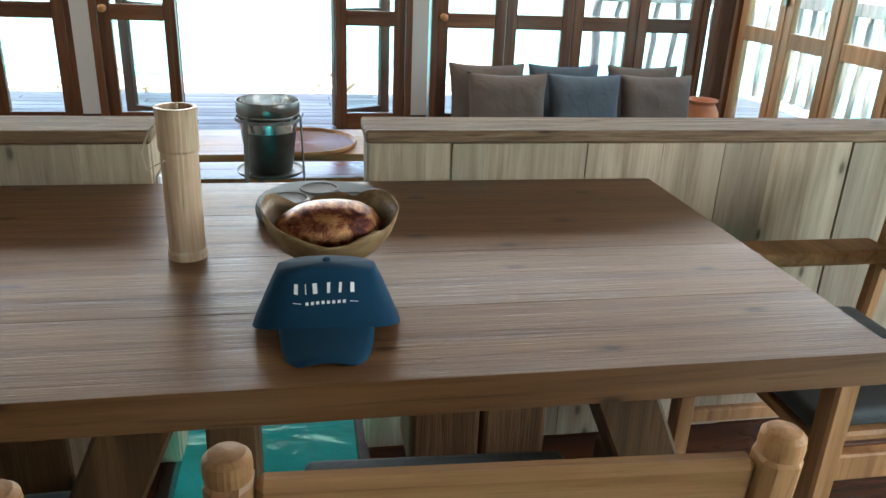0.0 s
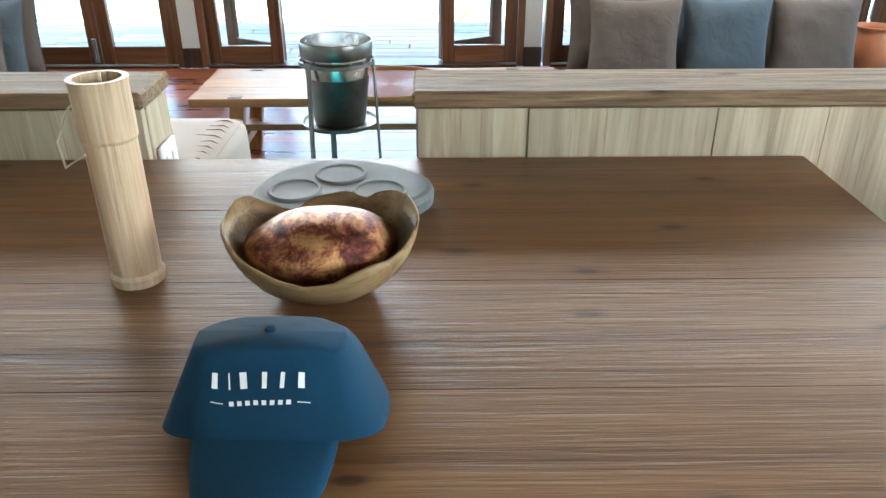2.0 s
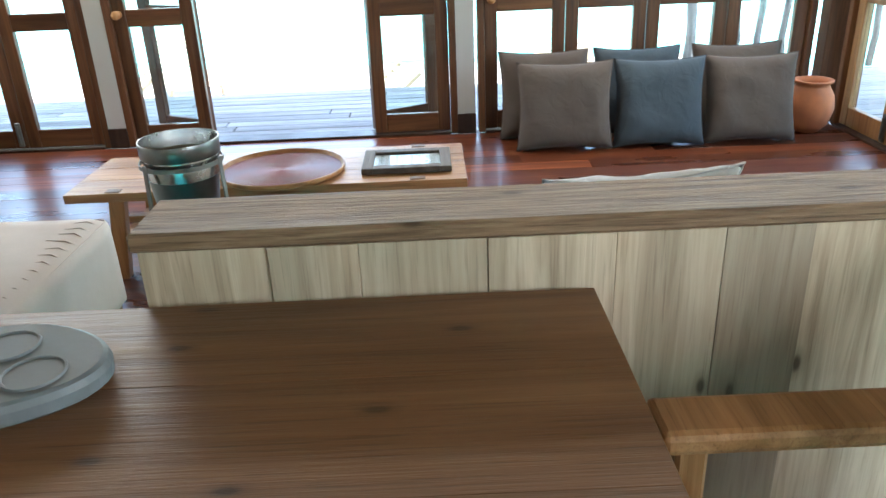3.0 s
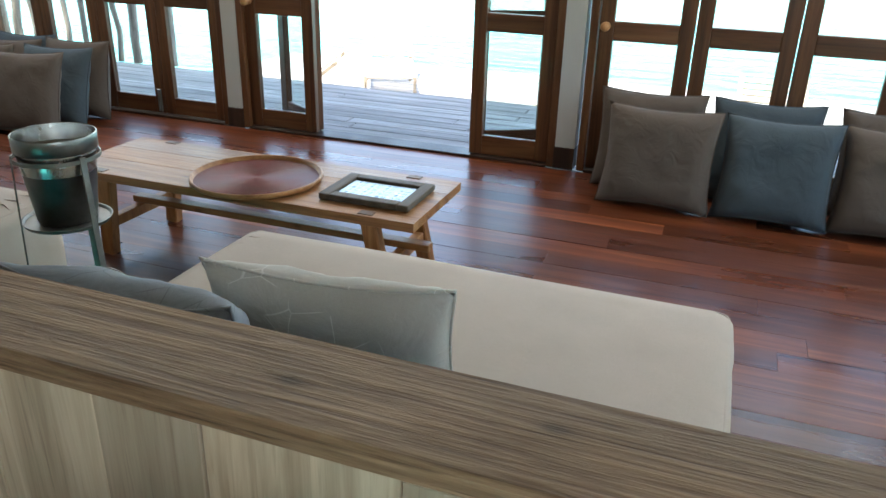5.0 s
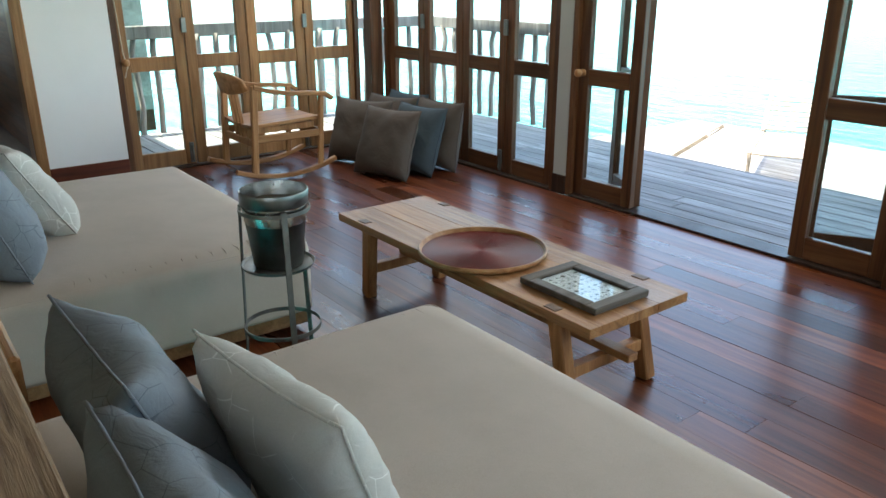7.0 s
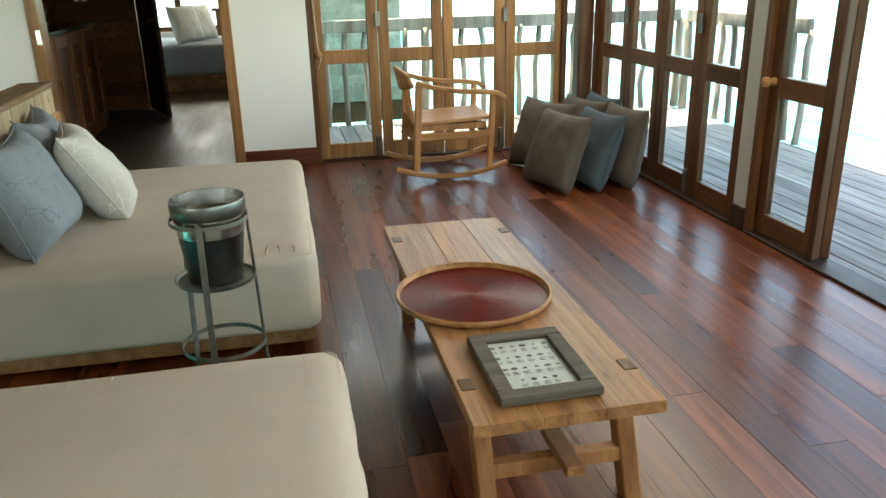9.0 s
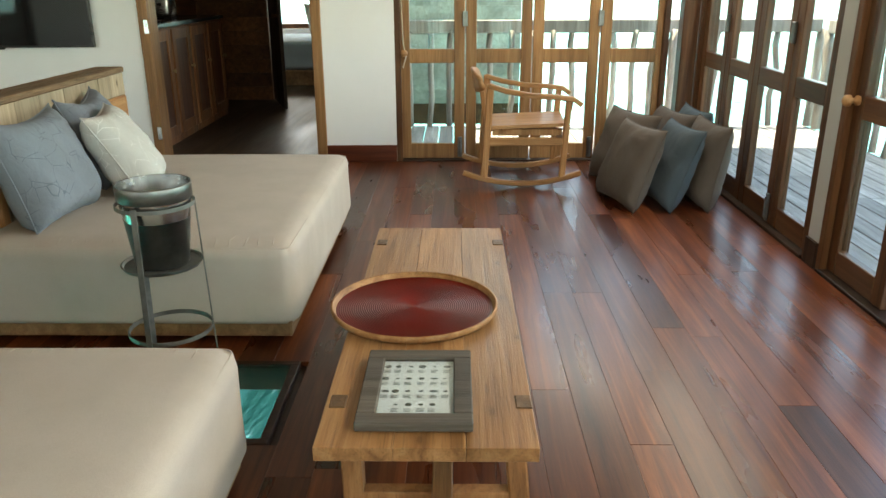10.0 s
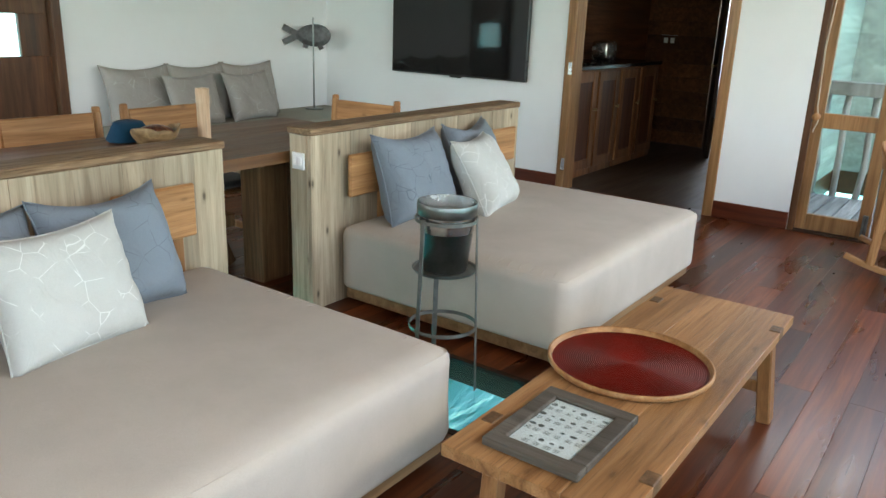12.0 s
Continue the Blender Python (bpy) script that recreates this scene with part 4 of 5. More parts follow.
BOWL = pose(0.128, 1.43, TZ, 0, 0, 8) @ Matrix.Diagonal((0.83, 0.95, 1.05, 1))
bowl(BOWL)
egg = bmesh.new()
bmesh.ops.create_uvsphere(egg, u_segments=40, v_segments=24, radius=1.0)
for v in egg.verts:
    k = 1 + 0.05 * noise.noise(v.co * 1.6) + 0.02 * noise.noise(v.co * 5)
    v.co = Vector((v.co.x * 0.114 * k, v.co.y * 0.076 * k, v.co.z * 0.042 * k + 0.06))
solo("oval_ornament", egg, M_COPPER, "oval copper-leafed ornament lying in the wooden bowl", "ornament", smooth=True, m=BOWL)

# navy cap
def cap(m):
    c = thing("cap", "navy cotton cap with white lettering on the table", "cap", m)
    n, k = 40, 10

    def crown(a, v):
        """a round the head, 0 at the front; v from rim to top: a steep front panel, side panels splayed flat."""
        ca, sa = math.cos(a), math.sin(a)
        front, side = max(0, ca), abs(sa)
        rim = Vector((0.114 * math.copysign(side ** 0.7, sa), -0.074 * front ** 0.45 + 0.085 * max(0, -ca), 0.022 * front ** 0.5))
        top = Vector((0.073 * math.copysign(side ** 0.42, sa), -0.036 * front ** 0.35 + 0.03 * max(0, -ca), 0.106 - 0.01 * side - 0.012 * max(0, -ca)))
        p = rim.lerp(top, v)
        swell = math.sin(v * math.pi)
        p.y += -0.004 * swell * front + 0.012 * swell * max(0, -ca)
        p.x -= 0.004 * math.copysign(side, sa) * swell
        p.z += 0.010 * swell * (1 - front) + 0.002 * math.sin(9 * a) * swell
        return p + Vector((0, 0, 0.003))

    bm = bmesh.new()
    rings = [[bm.verts.new(crown(2 * math.pi * i / n, j / k)) for i in range(n)] for j in range(k + 1)]
    top = bm.verts.new((0, -0.004, 0.104))
    for u, v in zip(rings, rings[1:]):
        for i in range(n):
            bm.faces.new((u[i], u[(i + 1) % n], v[(i + 1) % n], v[i]))
    for i in range(n):
        bm.faces.new((rings[-1][i], rings[-1][(i + 1) % n], top))
    bmesh.ops.recalc_face_normals(bm, faces=bm.faces)
    part("crown", bm, M_CAPCLOTH, c, smooth=True)
    bm = bmesh.new()
    rows = []
    for z_off in (0.0, -0.004):
        g = []
        for i in range(15):
            u = -1 + 2 * i / 14
            row = []
            for j in range(7):
                v = j / 6
                x = 0.071 * u * (1 - 0.2 * v * v)
                y0 = -0.072 + 0.012 * u * u
                y = y0 + (-0.148 + 0.022 * abs(u) ** 6 + 0.006 * (1 - u * u) - y0) * v
                z = 0.028 - 0.014 * v - 0.012 * u * u * v
                row.append(bm.verts.new((x, y, max(0.005, z) + z_off)))
            g.append(row)
        rows.append(g)
    for g in rows:
        for i in range(14):
            for j in range(6):
                bm.faces.new((g[i][j], g[i][j + 1], g[i + 1][j + 1], g[i + 1][j]))
    edge = [(i, 6) for i in range(15)]
    for (i, j), (p, q) in zip(edge, edge[1:]):
        bm.faces.new((rows[0][i][j], rows[0][p][q], rows[1][p][q], rows[1][i][j]))
    for i in (0, 14):
        for j in range(6):
            bm.faces.new((rows[0][i][j], rows[0][i][j + 1], rows[1][i][j + 1], rows[1][i][j]))
    bmesh.ops.recalc_face_normals(bm, faces=bm.faces)
    part("brim", bm, M_CAPCLOTH, c, smooth=True)
    part("button", place(lathe([(0, 0), (0.006, 0.001), (0.005, 0.004), (0, 0.005)], 10), pose(0, -0.004, 0.104)), M_CAPCLOTH, c)

    # the printed mark as plain strokes that follow the front panel
    def mark(u0, u1, v0, v1):
        q = bmesh.new()
        g = []
        for j in range(3):
            for i in range(3):
                a, v = u0 + (u1 - u0) * i / 2, v0 + (v1 - v0) * j / 2
                p = crown(a, v)
                nrm = (crown(a + 0.02, v) - p).cross(crown(a, v + 0.02) - p).normalized()
                g.append(q.verts.new(p + nrm * 0.0016))
        for j in range(2):
            for i in range(2):
                q.faces.new((g[j * 3 + i], g[j * 3 + i + 1], g[j * 3 + i + 4], g[j * 3 + i + 3]))
        bmesh.ops.recalc_face_normals(q, faces=q.faces)
        return q

    def across(x, v):
        """The angle at which the front panel reaches x at height v."""
        lo, hi = 0.0, 1.2
        for _ in range(30):
            mid = (lo + hi) / 2
            lo, hi = (mid, hi) if crown(mid, v).x < abs(x) else (lo, mid)
        return math.copysign(lo, x)

    def bar(x0, x1, v0, v1):
        v = (v0 + v1) / 2
        strokes.append(mark(across(x0, v), across(x1, v), v0, v1))

    strokes = []
    for x0, w in ((-0.05, 0.013), (-0.032, 0.0035), (-0.0235, 0.016), (-0.0015, 0.011), (0.016, 0.01), (0.032, 0.014)):
        bar(x0 + 0.2 * w, x0 + 0.62 * w, 0.6, 0.76)
    for i in range(8):
        bar(-0.031 + i * 0.0078, -0.0265 + i * 0.0078, 0.43, 0.48)
    bar(-0.049, -0.037, 0.45, 0.46)
    bar(0.034, 0.046, 0.45, 0.46)
    part("print", joined(*strokes), M_WHITE, c, "white printed mark")


cap(pose(0.113, 1.195, TZ, 2, 0, -2) @ Matrix.Diagonal((0.94, 0.97, 0.95, 1)))

# ---- coffee table ----
CZ = 0.385
t = thing("coffee_table", "low golden teak bench table with splayed legs", "coffee table")
ys = [3.625, 3.80, 3.96, 4.12]
for a, b in zip(ys, ys[1:]):
    part("plank", bx(-0.735, 0.822, a + 0.0003, b - 0.0003, CZ - 0.035, CZ, 0.0014), M_COFFEE, t)
for x, sx in ((-0.55, -0.05), (0.63, 0.06)):
    for y, sy in ((3.68, 0.015), (4.075, 0.03)):
        part("leg", beam((x + sx, y + sy, 0), (x, y, CZ - 0.036), 0.06, 0.05, 0.005), M_COFFEE_Z, t)
        part("tenon", bx(x - 0.03, x + 0.03, y - 0.045 if y < 3.9 else y + 0.005, y - 0.005 if y < 3.9 else y + 0.045, CZ - 0.036, CZ + 0.003, 0.003), M_LEG, t, "dark end-grain tenon")
    part("cross_rail", bx(x + sx * 0.6 - 0.02, x + sx * 0.6 + 0.02, 3.7, 4.1, 0.12, 0.165, 0.003), M_COFFEE_Z, t)
part("stretcher", bx(-0.62, 0.78, 3.88, 3.93, 0.1655, 0.195, 0.003), M_COFFEE, t)

tr = thing("round_tray", "large round red lacquer tray with a wooden rim", "tray", pose(0.08, 3.811, CZ + 0.003))
part("rim", lathe([(0.235, 0), (0.25, 0.002), (0.256, 0.01), (0.256, 0.021), (0.252, 0.024), (0.247, 0.021), (0.245, 0.008), (0.235, 0.006)], 72, True), M_COFFEE, tr, "pale wooden rim", True)
ringprof = [(0.242, 0.007)]
r = 0.236
while r > 0.008:
    ringprof += [(r, 0.0074), (r - 0.003, 0.0065)]
    r -= 0.0065
ringprof.append((0, 0.007))
part("base", lathe(ringprof, 64), M_LACQUER, tr, "ridged dark red lacquer inside")

fr = thing("picture_frame", "grey wooden frame with a printed card, lying flat", "picture frame", pose(0.587, 3.843, CZ + 0.003, 0, 0, 90))
FW, FL, FB = 0.268, 0.358, 0.045
part("moulding", bx(-FW / 2, FW / 2, FL / 2 - FB, FL / 2, 0, 0.024, 0.003), M_GREYFRAME, fr)
part("moulding", bx(-FW / 2, FW / 2, -FL / 2, -FL / 2 + FB, 0, 0.024, 0.003), M_GREYFRAME, fr)
part("moulding", bx(-FW / 2, -FW / 2 + FB, -FL / 2 + FB, FL / 2 - FB, 0, 0.024, 0.003), M_GREYFRAME, fr)
part("moulding", bx(FW / 2 - FB, FW / 2, -FL / 2 + FB, FL / 2 - FB, 0, 0.024, 0.003), M_GREYFRAME, fr)
card = part("card", bx(-FW / 2 + FB, FW / 2 - FB, -FL / 2 + FB, FL / 2 - FB, 0.002, 0.012, 0), M_PAPER, fr, "white printed card")
rnd = random.Random(5)
marks = []
for r_ in range(4):
    for c_ in range(6):
        x, y = -0.08 + 0.03 * c_ + rnd.uniform(-0.003, 0.003), 0.105 - 0.062 * r_
        if r_ == 3 and c_ in (0, 5):
            continue
        marks.append(place(lathe([(rnd.uniform(0.005, 0.011), 0), (0, 0.0003)], 7), pose(x, y, 0.0124) @ Matrix.Diagonal((1, rnd.uniform(0.5, 1), 1, 1))))
        for q in range(3):
            marks.append(bx(x - 0.01, x + 0.004 + rnd.uniform(0, 0.005), y - 0.02 - q * 0.006, y - 0.018 - q * 0.006, 0.0122, 0.0125, 0))
part("print", joined(*marks), M_INK, card, "small dark pictures and text lines")["kind"] = "stuff"
p = part("glass", bx(-FW / 2 + FB, FW / 2 - FB, -FL / 2 + FB, FL / 2 - FB, 0.0145, 0.0165, 0), M_GLASS, fr, "clear cover glass")
p.visible_shadow = False

# ---- ice bucket on a wire stand ----
b = thing("bucket_stand", "tarnished metal three-legged wine bucket stand", "stand", pose(-0.041, 2.998, 0.012))
for k in range(3):
    a = radians(90 + 120 * k + 20)
    ca, sa = math.cos(a), math.sin(a)
    part("leg", beam((0.142 * ca, 0.142 * sa, -0.012), (0.118 * ca, 0.118 * sa, 0.69), 0.02, 0.005, 0.001, up=(ca, sa, 0)), M_IRON, b)
part("ring", lathe([(0.1165, 0.672), (0.12, 0.672), (0.12, 0.684), (0.1165, 0.684)], 40, True), M_IRON, b)
part("ring", lathe([(0.13, 0.244), (0.134, 0.244), (0.134, 0.258), (0.13, 0.258)], 40, True), M_IRON, b)
part("plate", lathe([(0, 0.475), (0.119, 0.475), (0.126, 0.487), (0.122, 0.487), (0.116, 0.48), (0, 0.48)], 40), M_IRON, b)
k_ = thing("ice_bucket", "tarnished zinc ice bucket with a bright inside", "bucket", pose(-0.041, 3.0, 0.012))
part("body", lathe([(0, 0.481), (0.078, 0.481), (0.083, 0.486), (0.108, 0.695), (0.1135, 0.699), (0.1145, 0.742), (0.113, 0.745), (0.111, 0.743)], 48), M_ZINC, k_, smooth=True)
part("lining", lathe([(0.1115, 0.744), (0.107, 0.68), (0.083, 0.505), (0, 0.5)], 48), M_STEEL, k_, "bright steel inside", True)

# ---- rocking chair ----
def rocking_chair(m):
    c = thing("rocking_chair", "low golden teak rocking chair with flat curved arms", "rocking chair", m)
    for y in (-0.27, 0.27):
        arc = [(0.40 * s, y, 0.03 + 0.075 * s * s) for s in [-1 + 2 * i / 14 for i in range(15)]]
        part("rocker", swept(arc, 0.034, 0.04), M_CHAIR_X, c)
        part("front_leg", beam((0.27, y, 0.05), (0.3, y, 0.60), 0.042, 0.034, 0.008), M_CHAIR, c)
        part("rear_leg", beam((-0.26, y, 0.05), (-0.22, y, 0.70), 0.05, 0.036, 0.008), M_CHAIR, c)
        part("side_rail", bx(-0.24, 0.27, y - 0.014, y + 0.014, 0.29, 0.345, 0.005), M_CHAIR_X, c)
        pts = [Vector((-0.23, y, 0.69)), Vector((-0.12, y * 1.03, 0.655)), Vector((0.05, y * 1.05, 0.625)), Vector((0.22, y * 1.06, 0.615)), Vector((0.33, y * 1.06, 0.60)), Vector((0.38, y * 1.06, 0.565))]
        part("armrest", swept(pts, 0.032, 0.055), M_CHAIR_X, c)
    part("front_rail", bx(0.265, 0.295, -0.255, 0.255, 0.29, 0.345, 0.005), M_CHAIR, c)
    part("rear_rail", bx(-0.255, -0.225, -0.255, 0.255, 0.26, 0.31, 0.005), M_CHAIR, c)
    seat = bmesh.new()
    rows = []
    for z_off in (0.0, -0.022):
        g = [[seat.verts.new((-0.25 + 0.56 * i / 8, -0.25 + 0.5 * j / 8, 0.405 + 0.02 * (i / 8) + 0.014 * (2 * j / 8 - 1) ** 2 + z_off)) for j in range(9)] for i in range(9)]
        for i in range(8):
            for j in range(8):
                seat.faces.new((g[i][j], g[i + 1][j], g[i + 1][j + 1], g[i][j + 1]))
        rows.append(g)
    rim = [(i, 0) for i in range(9)] + [(8, j) for j in range(1, 9)] + [(i, 8) for i in range(7, -1, -1)] + [(0, j) for j in range(7, -1, -1)]
    for (i, j), (p, q) in zip(rim, rim[1:]):
        seat.faces.new((rows[0][i][j], rows[0][p][q], rows[1][p][q], rows[1][i][j]))
    bmesh.ops.recalc_face_normals(seat, faces=seat.faces)
    part("seat", seat, M_CHAIR_X, c, "dished plank seat")
    for y in (-0.18, 0.18):
        part("seat_batten", bx(-0.2, 0.27, y - 0.02, y + 0.02, 0.345, 0.39, 0.003), M_CHAIR, c)
    bk = bmesh.new()
    g2 = []
    for off in (0.0, -0.024):
        g = []
        for i in range(13):
            s = -1 + 2 * i / 12
            xx = -0.25 - 0.045 * (1 - s * s)
            hh = 0.075 * (1 - 0.5 * abs(s) ** 3)
            g.append([bk.verts.new((xx + off - 0.03 * v, 0.25 * s, 0.70 + hh * (2 * v - 1))) for v in (0, 0.33, 0.66, 1)])
        for i in range(12):
            for j in range(3):
                bk.faces.new((g[i][j], g[i + 1][j], g[i + 1][j + 1], g[i][j + 1]))
        g2.append(g)
    for i in range(12):
        for j in (0, 3):
            bk.faces.new((g2[0][i][j], g2[0][i + 1][j], g2[1][i + 1][j], g2[1][i][j]))
    for i in (0, 12):
        for j in range(3):
            bk.faces.new((g2[0][i][j], g2[0][i][j + 1], g2[1][i][j + 1], g2[1][i][j]))
    bmesh.ops.recalc_face_normals(bk, faces=bk.faces)
    part("backrest", bk, M_CHAIR_X, c, "short curved back board", True)
    for y in (-0.06, 0.0, 0.06):
        part("spindle", beam((-0.23, y, 0.3), (-0.27, y, 0.64), 0.03, 0.012, 0.003), M_CHAIR, c)
    return c


rocking_chair(pose(-3.11, 4.39, 0.0, 0, 0, 90))

# ---- terracotta pot ----
solo("clay_pot", lathe([(0, 0), (0.07, 0), (0.115, 0.05), (0.14, 0.14), (0.13, 0.22), (0.1, 0.275), (0.095, 0.29), (0.115, 0.305), (0.118, 0.315), (0.1, 0.315), (0.085, 0.28), (0.11, 0.2), (0, 0.05)], 40), M_CLAY, "round terracotta pot standing on the floor", "pot", smooth=True, m=pose(3.02, 5.42, 0))

# ---- television ----
tv = thing("television", "wide flat black television on the white wall", "television")
part("casing", bx(WEST + 0.03, WEST + 0.07, -0.25, 1.24, 0.885, 1.73, 0.005), M_BLACK, tv)
part("screen", bx(WEST + 0.0705, WEST + 0.072, -0.238, 1.228, 0.9, 1.718, 0), M_SCREEN, tv, "dark glossy screen")
part("bracket", bx(WEST + 0.001, WEST + 0.03, 0.3, 0.7, 1.1, 1.5, 0.002), M_BLACK, tv)
part("badge", bx(WEST + 0.05, WEST + 0.074, 0.44, 0.56, 0.872, 0.886, 0.002), M_BLACK, tv)

# ---- bench along the south wall ----
b = thing("bench", "long built-in bench with a grey-green pad", "bench")
part("base", bx(-3.62, -0.86, -1.19, -0.42, 0.0, 0.4, 0.006), M_BOARD, b)
part("pad", bx(-3.6, -0.87, -1.185, -0.41, 0.4, 0.47, 0.02, 3), M_BENCHPAD, b, "grey-green seat pad", True)
G = "linen bench cushions"
for x, y, w, s in ((-1.38, -0.98, 0.62, 31), (-1.95, -0.98, 0.6, 32), (-2.5, -0.98, 0.6, 33)):
    cushion(lean(x, y, 0.465, 180, 14), w, 0.5, 0.16, M_LINEN, s, "grey linen cushion leaning on the wall", G, 0.05)
for x, y, w, s in ((-1.75, -0.76, 0.52, 34), (-2.33, -0.76, 0.52, 35)):
    cushion(lean(x, y, 0.465, 184, 20), w, 0.44, 0.15, M_LINEN, s, "grey linen cushion standing in front", G, 0.04)

# ---- fish sculpture ----
f = thing("fish_sculpture", "dark metal fish on a thin pole", "sculpture", pose(-3.25, -0.98, 0.47, 0, 0, -45))
fish = bmesh.new()
outl = []
for i in range(40):
    s = i / 40 * 2 * math.pi
    outl.append((0.17 * math.cos(s), 0.105 * math.sin(s) * (1 - 0.15 * math.cos(s))))
rings = []
for y, sc in ((-0.02, 0.6), (-0.012, 0.93), (0, 1), (0.012, 0.93), (0.02, 0.6)):
    rings.append([fish.verts.new((x * sc, y, 0.71 + z * sc)) for x, z in outl])
for a, c in zip(rings, rings[1:]):
    for i in range(40):
        fish.faces.new((a[i], a[(i + 1) % 40], c[(i + 1) % 40], c[i]))
fish.faces.new(rings[0])
fish.faces.new(rings[-1])
bmesh.ops.recalc_face_normals(fish, faces=fish.faces)
tail = joined(beam((0.14, 0, 0.71), (0.29, 0, 0.785), 0.06, 0.012, 0.004), beam((0.14, 0, 0.71), (0.29, 0, 0.635), 0.06, 0.012, 0.004))
fins = joined(beam((-0.06, 0, 0.62), (-0.08, 0, 0.58), 0.05, 0.012, 0.003), beam((0.07, 0, 0.63), (0.08, 0, 0.59), 0.05, 0.012, 0.003))
part("body", joined(fish, tail, fins), M_FISH, f)
part("pole", tube([(0, 0.028, 0.005), (0, 0.028, 0.88)], 0.009), M_ZINC, f)
part("base", lathe([(0, 0), (0.09, 0), (0.09, 0.012), (0, 0.014)], 24), M_ZINC, f)

# ---- deck railings ----
def railing(name, a, b, label):
    a, b = Vector(a), Vector(b)
    r = thing(name, label, "railing")
    d = b - a
    n = max(1, round(d.length / 0.2))
    part("handrail", beam(a + Vector((0, 0, 0.93)), b + Vector((0, 0, 0.93)), 0.06, 0.12, 0.008, up=(0, 0, 1) if abs(d.z) < 0.5 else (0, 1, 0)), M_LOG, r)
    rnd = random.Random(int(a.x * 10 + a.y))
    for i in range(n + 1):
        p = a + d * (i / n)
        w = 0.03 if i % 7 else 0.045
        q = [(p.x + rnd.uniform(-0.02, 0.02), p.y + rnd.uniform(-0.02, 0.02), z) for z in (-0.02, 0.25, 0.5, 0.75, 0.9)]
        part("baluster", tube(q, w, 7), M_LOG, r, smooth=True)
    return r


railing("deck_railing", (-5.3, 2.5 + 0.8, 0), (-5.3, 7.4, 0), "weathered log railing along the west deck")
railing("deck_railing", (-5.1, 7.4, 0), (-3.2, 7.4, 0), "weathered log railing at the deck corner")
railing("deck_railing", (4.9, 1.0, 0), (4.9, 7.4, 0), "weathered log railing along the east deck")
railing("deck_railing", (2.9, 7.4, 0), (4.7, 7.4, 0), "weathered log railing at the deck corner")


def lounger(m, label):
    c = thing("sun_lounger", label, "sun lounger", m, "sun loungers")
    for y in (-0.3, 0.3):
        part("side_rail", bx(-1.0, 0.55, y - 0.02, y + 0.02, 0.26, 0.33, 0.004), M_LOUNGER, c)
        for x in (-0.9, 0.45):
            part("leg", bx(x - 0.03, x + 0.03, y - 0.019, y + 0.019, 0, 0.262, 0.004), M_LOUNGER, c)
        part("back_rail", beam((0.35, y, 0.33), (0.85, y, 0.72), 0.04, 0.05, 0.004), M_LOUNGER, c)
    for k in range(14):
        x = -0.98 + k * 0.1
        part("slat", bx(x, x + 0.07, -0.279, 0.279, 0.3, 0.318, 0.003), M_LOUNGER, c)
    for k in range(7):
        s = 0.1 + k * 0.13
        part("slat", bx(-0.03, 0.03, -0.279, 0.279, -0.009, 0.009, 0.003, 1, pose(0.35 + 0.5 * s, 0, 0.33 + 0.39 * s, 0, -38)), M_LOUNGER, c)
    return c


lounger(pose(-2.45, 10.7, -0.75, 0, 0, 115), "slatted teak sun lounger with its back raised")
lounger(pose(-0.3, 8.0, -0.75, 0, 0, 20), "slatted teak sun lounger with its back raised")
lounger(pose(-2.9, 8.4, -0.75, 0, 0, 20), "slatted teak sun lounger with its back raised")
lounger(pose(2.2, 8.9, -0.75, 0, 0, 90), "slatted teak sun lounger with its back raised")

# ---- glass floor panel between the daybeds ----
GX0, GX1, GY0, GY1 = -0.27, 0.21, 1.2, 3.33
g = thing("floor_glass", "clear glass floor panel above the lagoon", "glass floor", None, kind="structure")
p = part("pane", bx(GX0, GX1, GY0, GY1, -0.03, -0.004, 0), M_FLOORGLASS, g, "thick greenish glass")
p.visible_shadow = False
for x in (GX0, GX1):
    part("frame", bx(x - 0.03, x, GY0 - 0.03, GY1 + 0.03, -0.05, 0.004, 0.002) if x == GX0 else bx(x, x + 0.03, GY0 - 0.03, GY1 + 0.03, -0.05, 0.004, 0.002), M_DARKDOOR, g)
for y in (GY0 - 0.03, GY1):
    part("frame", bx(GX0, GX1, y, y + 0.03, -0.05, 0.004, 0.002), M_DARKDOOR, g)

# ---- floor boards ----
def boards(owner, x0, x1, y0, y1, width, z, mat, lengths, seed, gap=0.0003, hole=None, thick=0.02, bev=0.0006):
    rnd = random.Random(seed)
    shared = {}
    y = y0
    while y < y1 - 0.01:
        w = min(width, y1 - y)
        spans = [(x0, x1)]
        if hole and y + w > hole[2] and y < hole[3]:
            spans = [(x0, hole[0]), (hole[1], x1)]
        for a, b in spans:
            x = a
            first = True
            while x < b - 0.005:
                ln = rnd.choice(lengths)
                if first:
                    ln *= rnd.choice((0.35, 0.6, 0.8, 1.0))
                    first = False
                ln = round(ln, 2)
                if b - x - ln < 0.3:
                    ln = b - x
                key = (round(ln, 3), round(w, 3))
                if key not in shared:
                    shared[key] = link_mesh("plank", bx(gap, ln - gap, gap, w - gap, -thick, 0, bev), mat)
                o = new("plank", shared[key])
                o.parent = owner
                o.location = (x, y, z + rnd.uniform(-0.0006, 0.0006))
                x += ln
        y += w


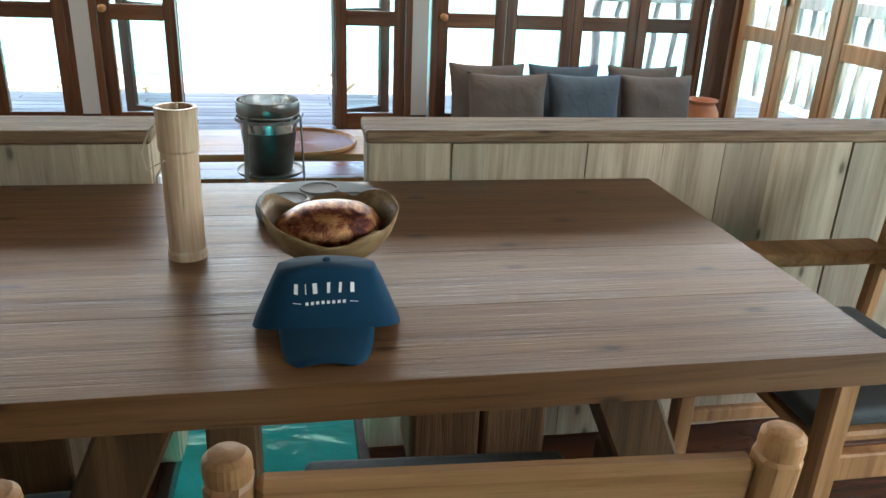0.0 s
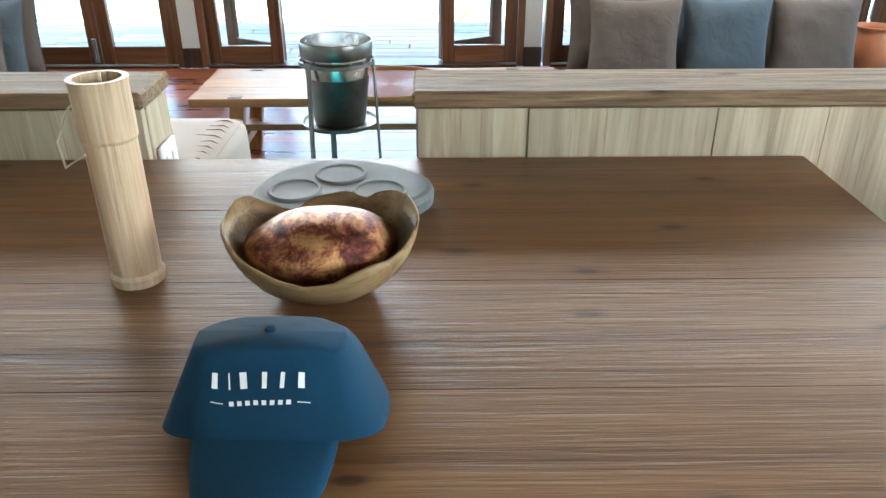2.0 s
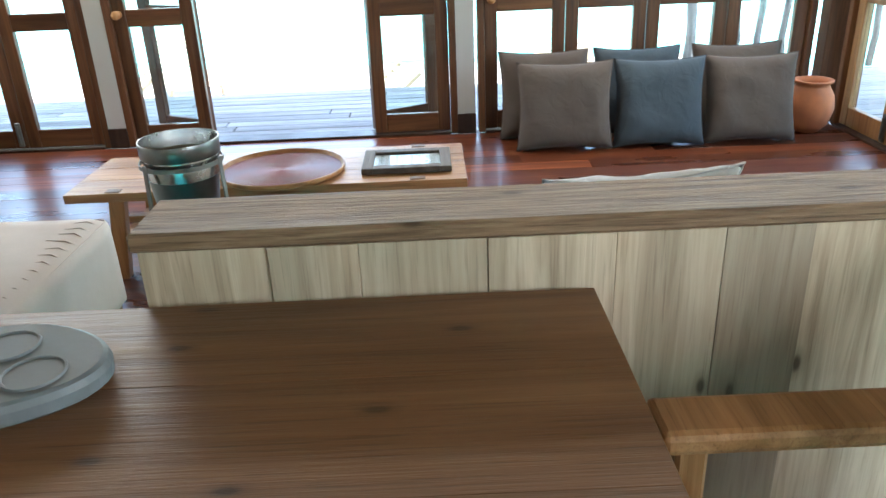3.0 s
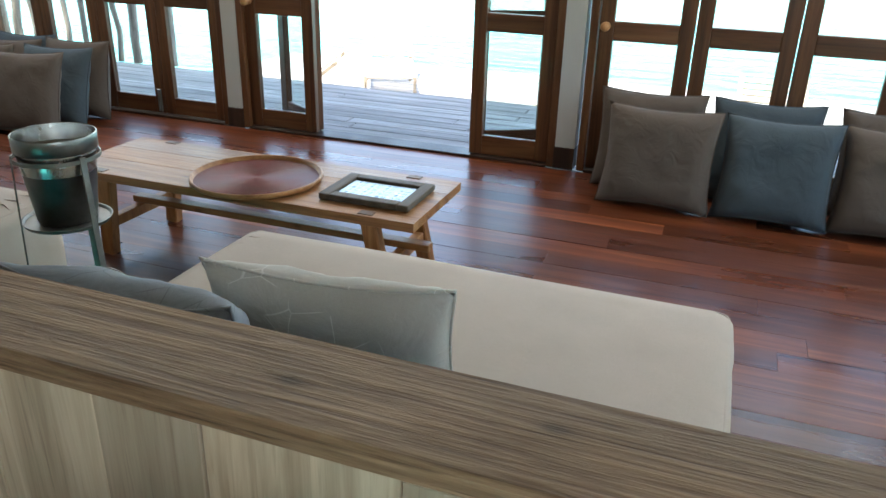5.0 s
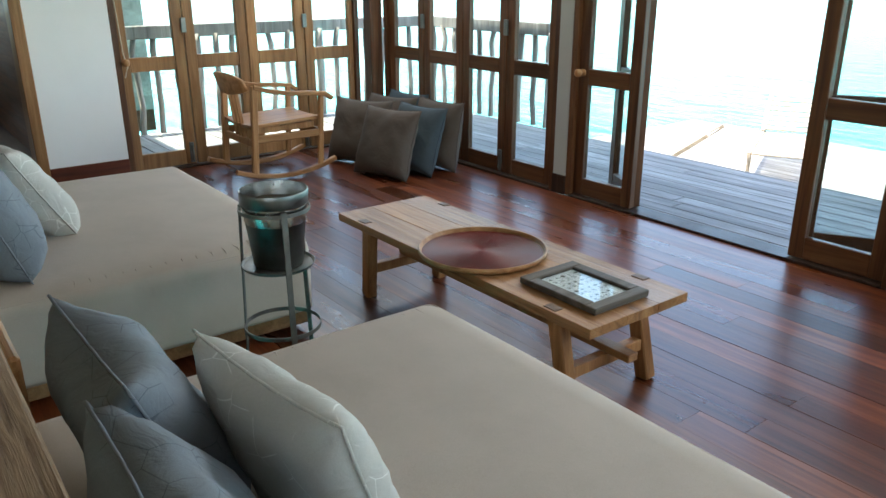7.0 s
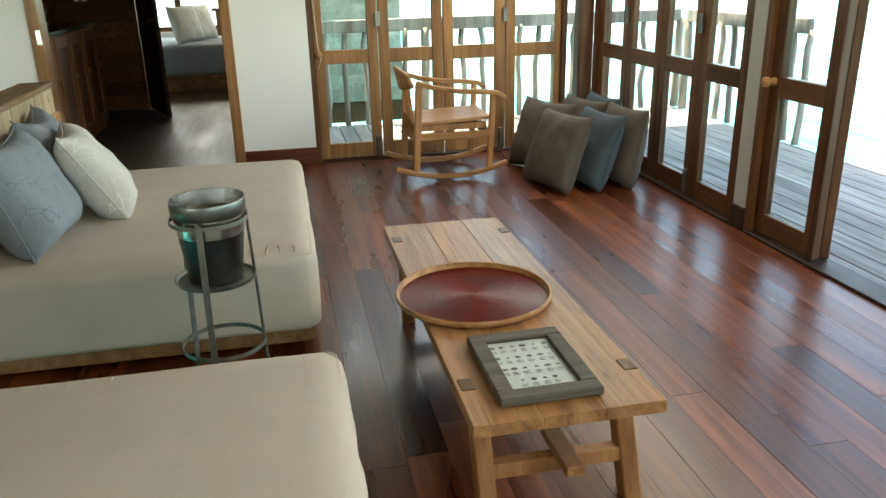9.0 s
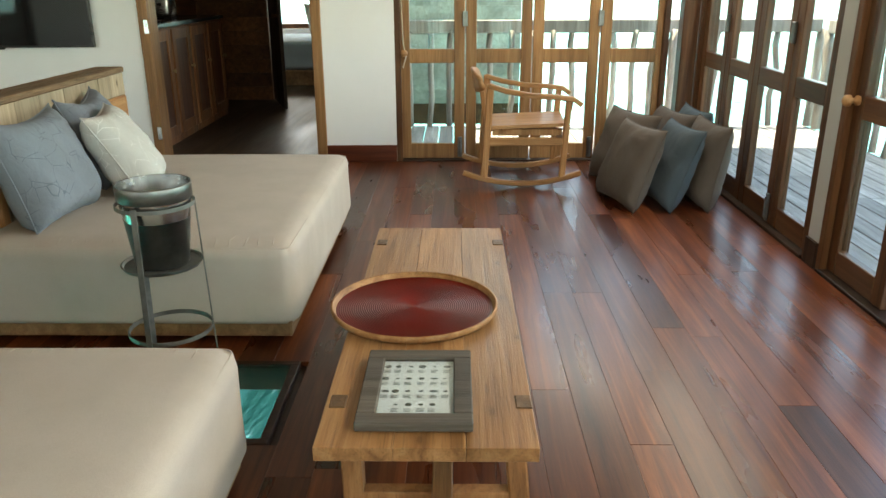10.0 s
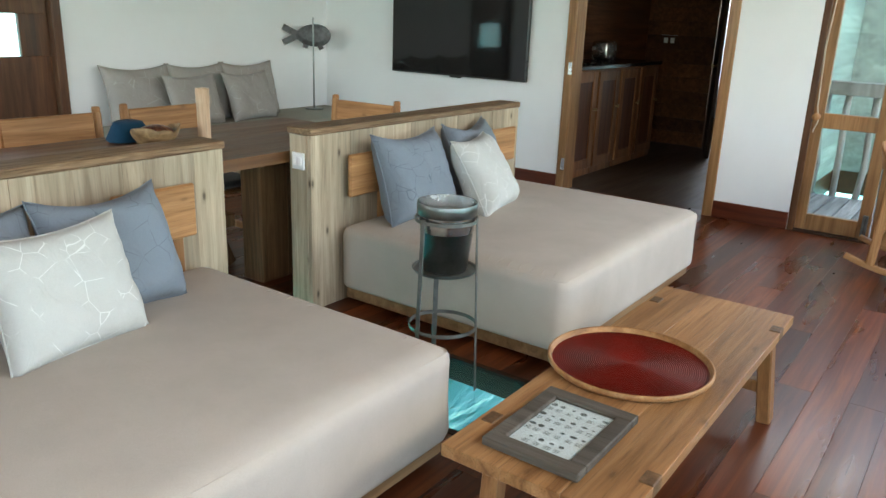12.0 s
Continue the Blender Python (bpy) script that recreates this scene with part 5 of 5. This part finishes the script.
fl = thing("floor", "polished dark red hardwood floor of long boards", "floor", None, kind="structure")
part("subfloor", joined(bx(WEST - 0.15, GX0 - 0.032, SOUTH - 0.15, SEA + 0.14, -0.12, -0.022, 0), bx(GX1 + 0.032, EAST + 0.15, SOUTH - 0.15, SEA + 0.14, -0.12, -0.022, 0),
                        bx(GX0 - 0.032, GX1 + 0.032, SOUTH - 0.15, GY0 - 0.03, -0.12, -0.022, 0), bx(GX0 - 0.032, GX1 + 0.032, GY1 + 0.03, SEA + 0.14, -0.12, -0.022, 0)), M_DARKDOOR, fl)
boards(fl, WEST - 0.15, EAST, SOUTH, SEA - 0.01, 0.135, 0.0, M_FLOOR, (1.2, 1.6, 2.1, 2.6), 3, hole=(GX0 - 0.031, GX1 + 0.031, GY0 - 0.031, GY1 + 0.031))
dk = thing("deck", "weathered grey timber deck outside the doors", "deck", None, kind="structure")
boards(dk, -5.4, 5.0, SEA + 0.15, 7.42, 0.14, -0.035, M_DECK, (2.6, 3.4, 5.2), 4, gap=0.004, bev=0.004, thick=0.03)
sd = thing("sun_deck", "lower sunlit timber deck with sun loungers", "deck", None, kind="structure")
boards(sd, -5.0, 5.0, 7.42, 12.5, 0.17, -0.75, M_DECK, (3.4, 5.2), 7, gap=0.004, bev=0.004, thick=0.03)
part("fascia", bx(-5.0, 5.0, 7.425, 7.45, -0.72, -0.07, 0), M_DECK, sd)
boards(dk, -5.4, WEST - 0.16, 3.22, SEA + 0.13, 0.14, -0.035, M_DECK, (2.6,), 5, gap=0.004, bev=0.004, thick=0.03)
boards(dk, EAST + 0.16, 5.0, 1.0, SEA + 0.13, 0.14, -0.035, M_DECK, (2.6,), 6, gap=0.004, bev=0.004, thick=0.03)
# lapped siding of the wing outside
for k in range(18):
    z = -0.05 + k * 0.16
    o = part("siding_board", bx(HX, WEST - 0.16, 3.2, 3.222, z, z + 0.162, 0.003, 1, None), M_SIDING, wn_)
for k in range(18):
    z = -0.05 + k * 0.16
    part("siding_board", bx(HX, HX + 0.022, 3.223, 4.7, z, z + 0.162, 0.003), M_SIDING, bpy.data.objects["wall_hall_end"])
for k in range(18):
    part("panel_board", bx(HX + 0.001, HX + 0.016, 0.925, 1.748, 0.16 * k, 0.16 * k + 0.157, 0.003), M_PLANKWALL, bpy.data.objects["wall_hall_end"])
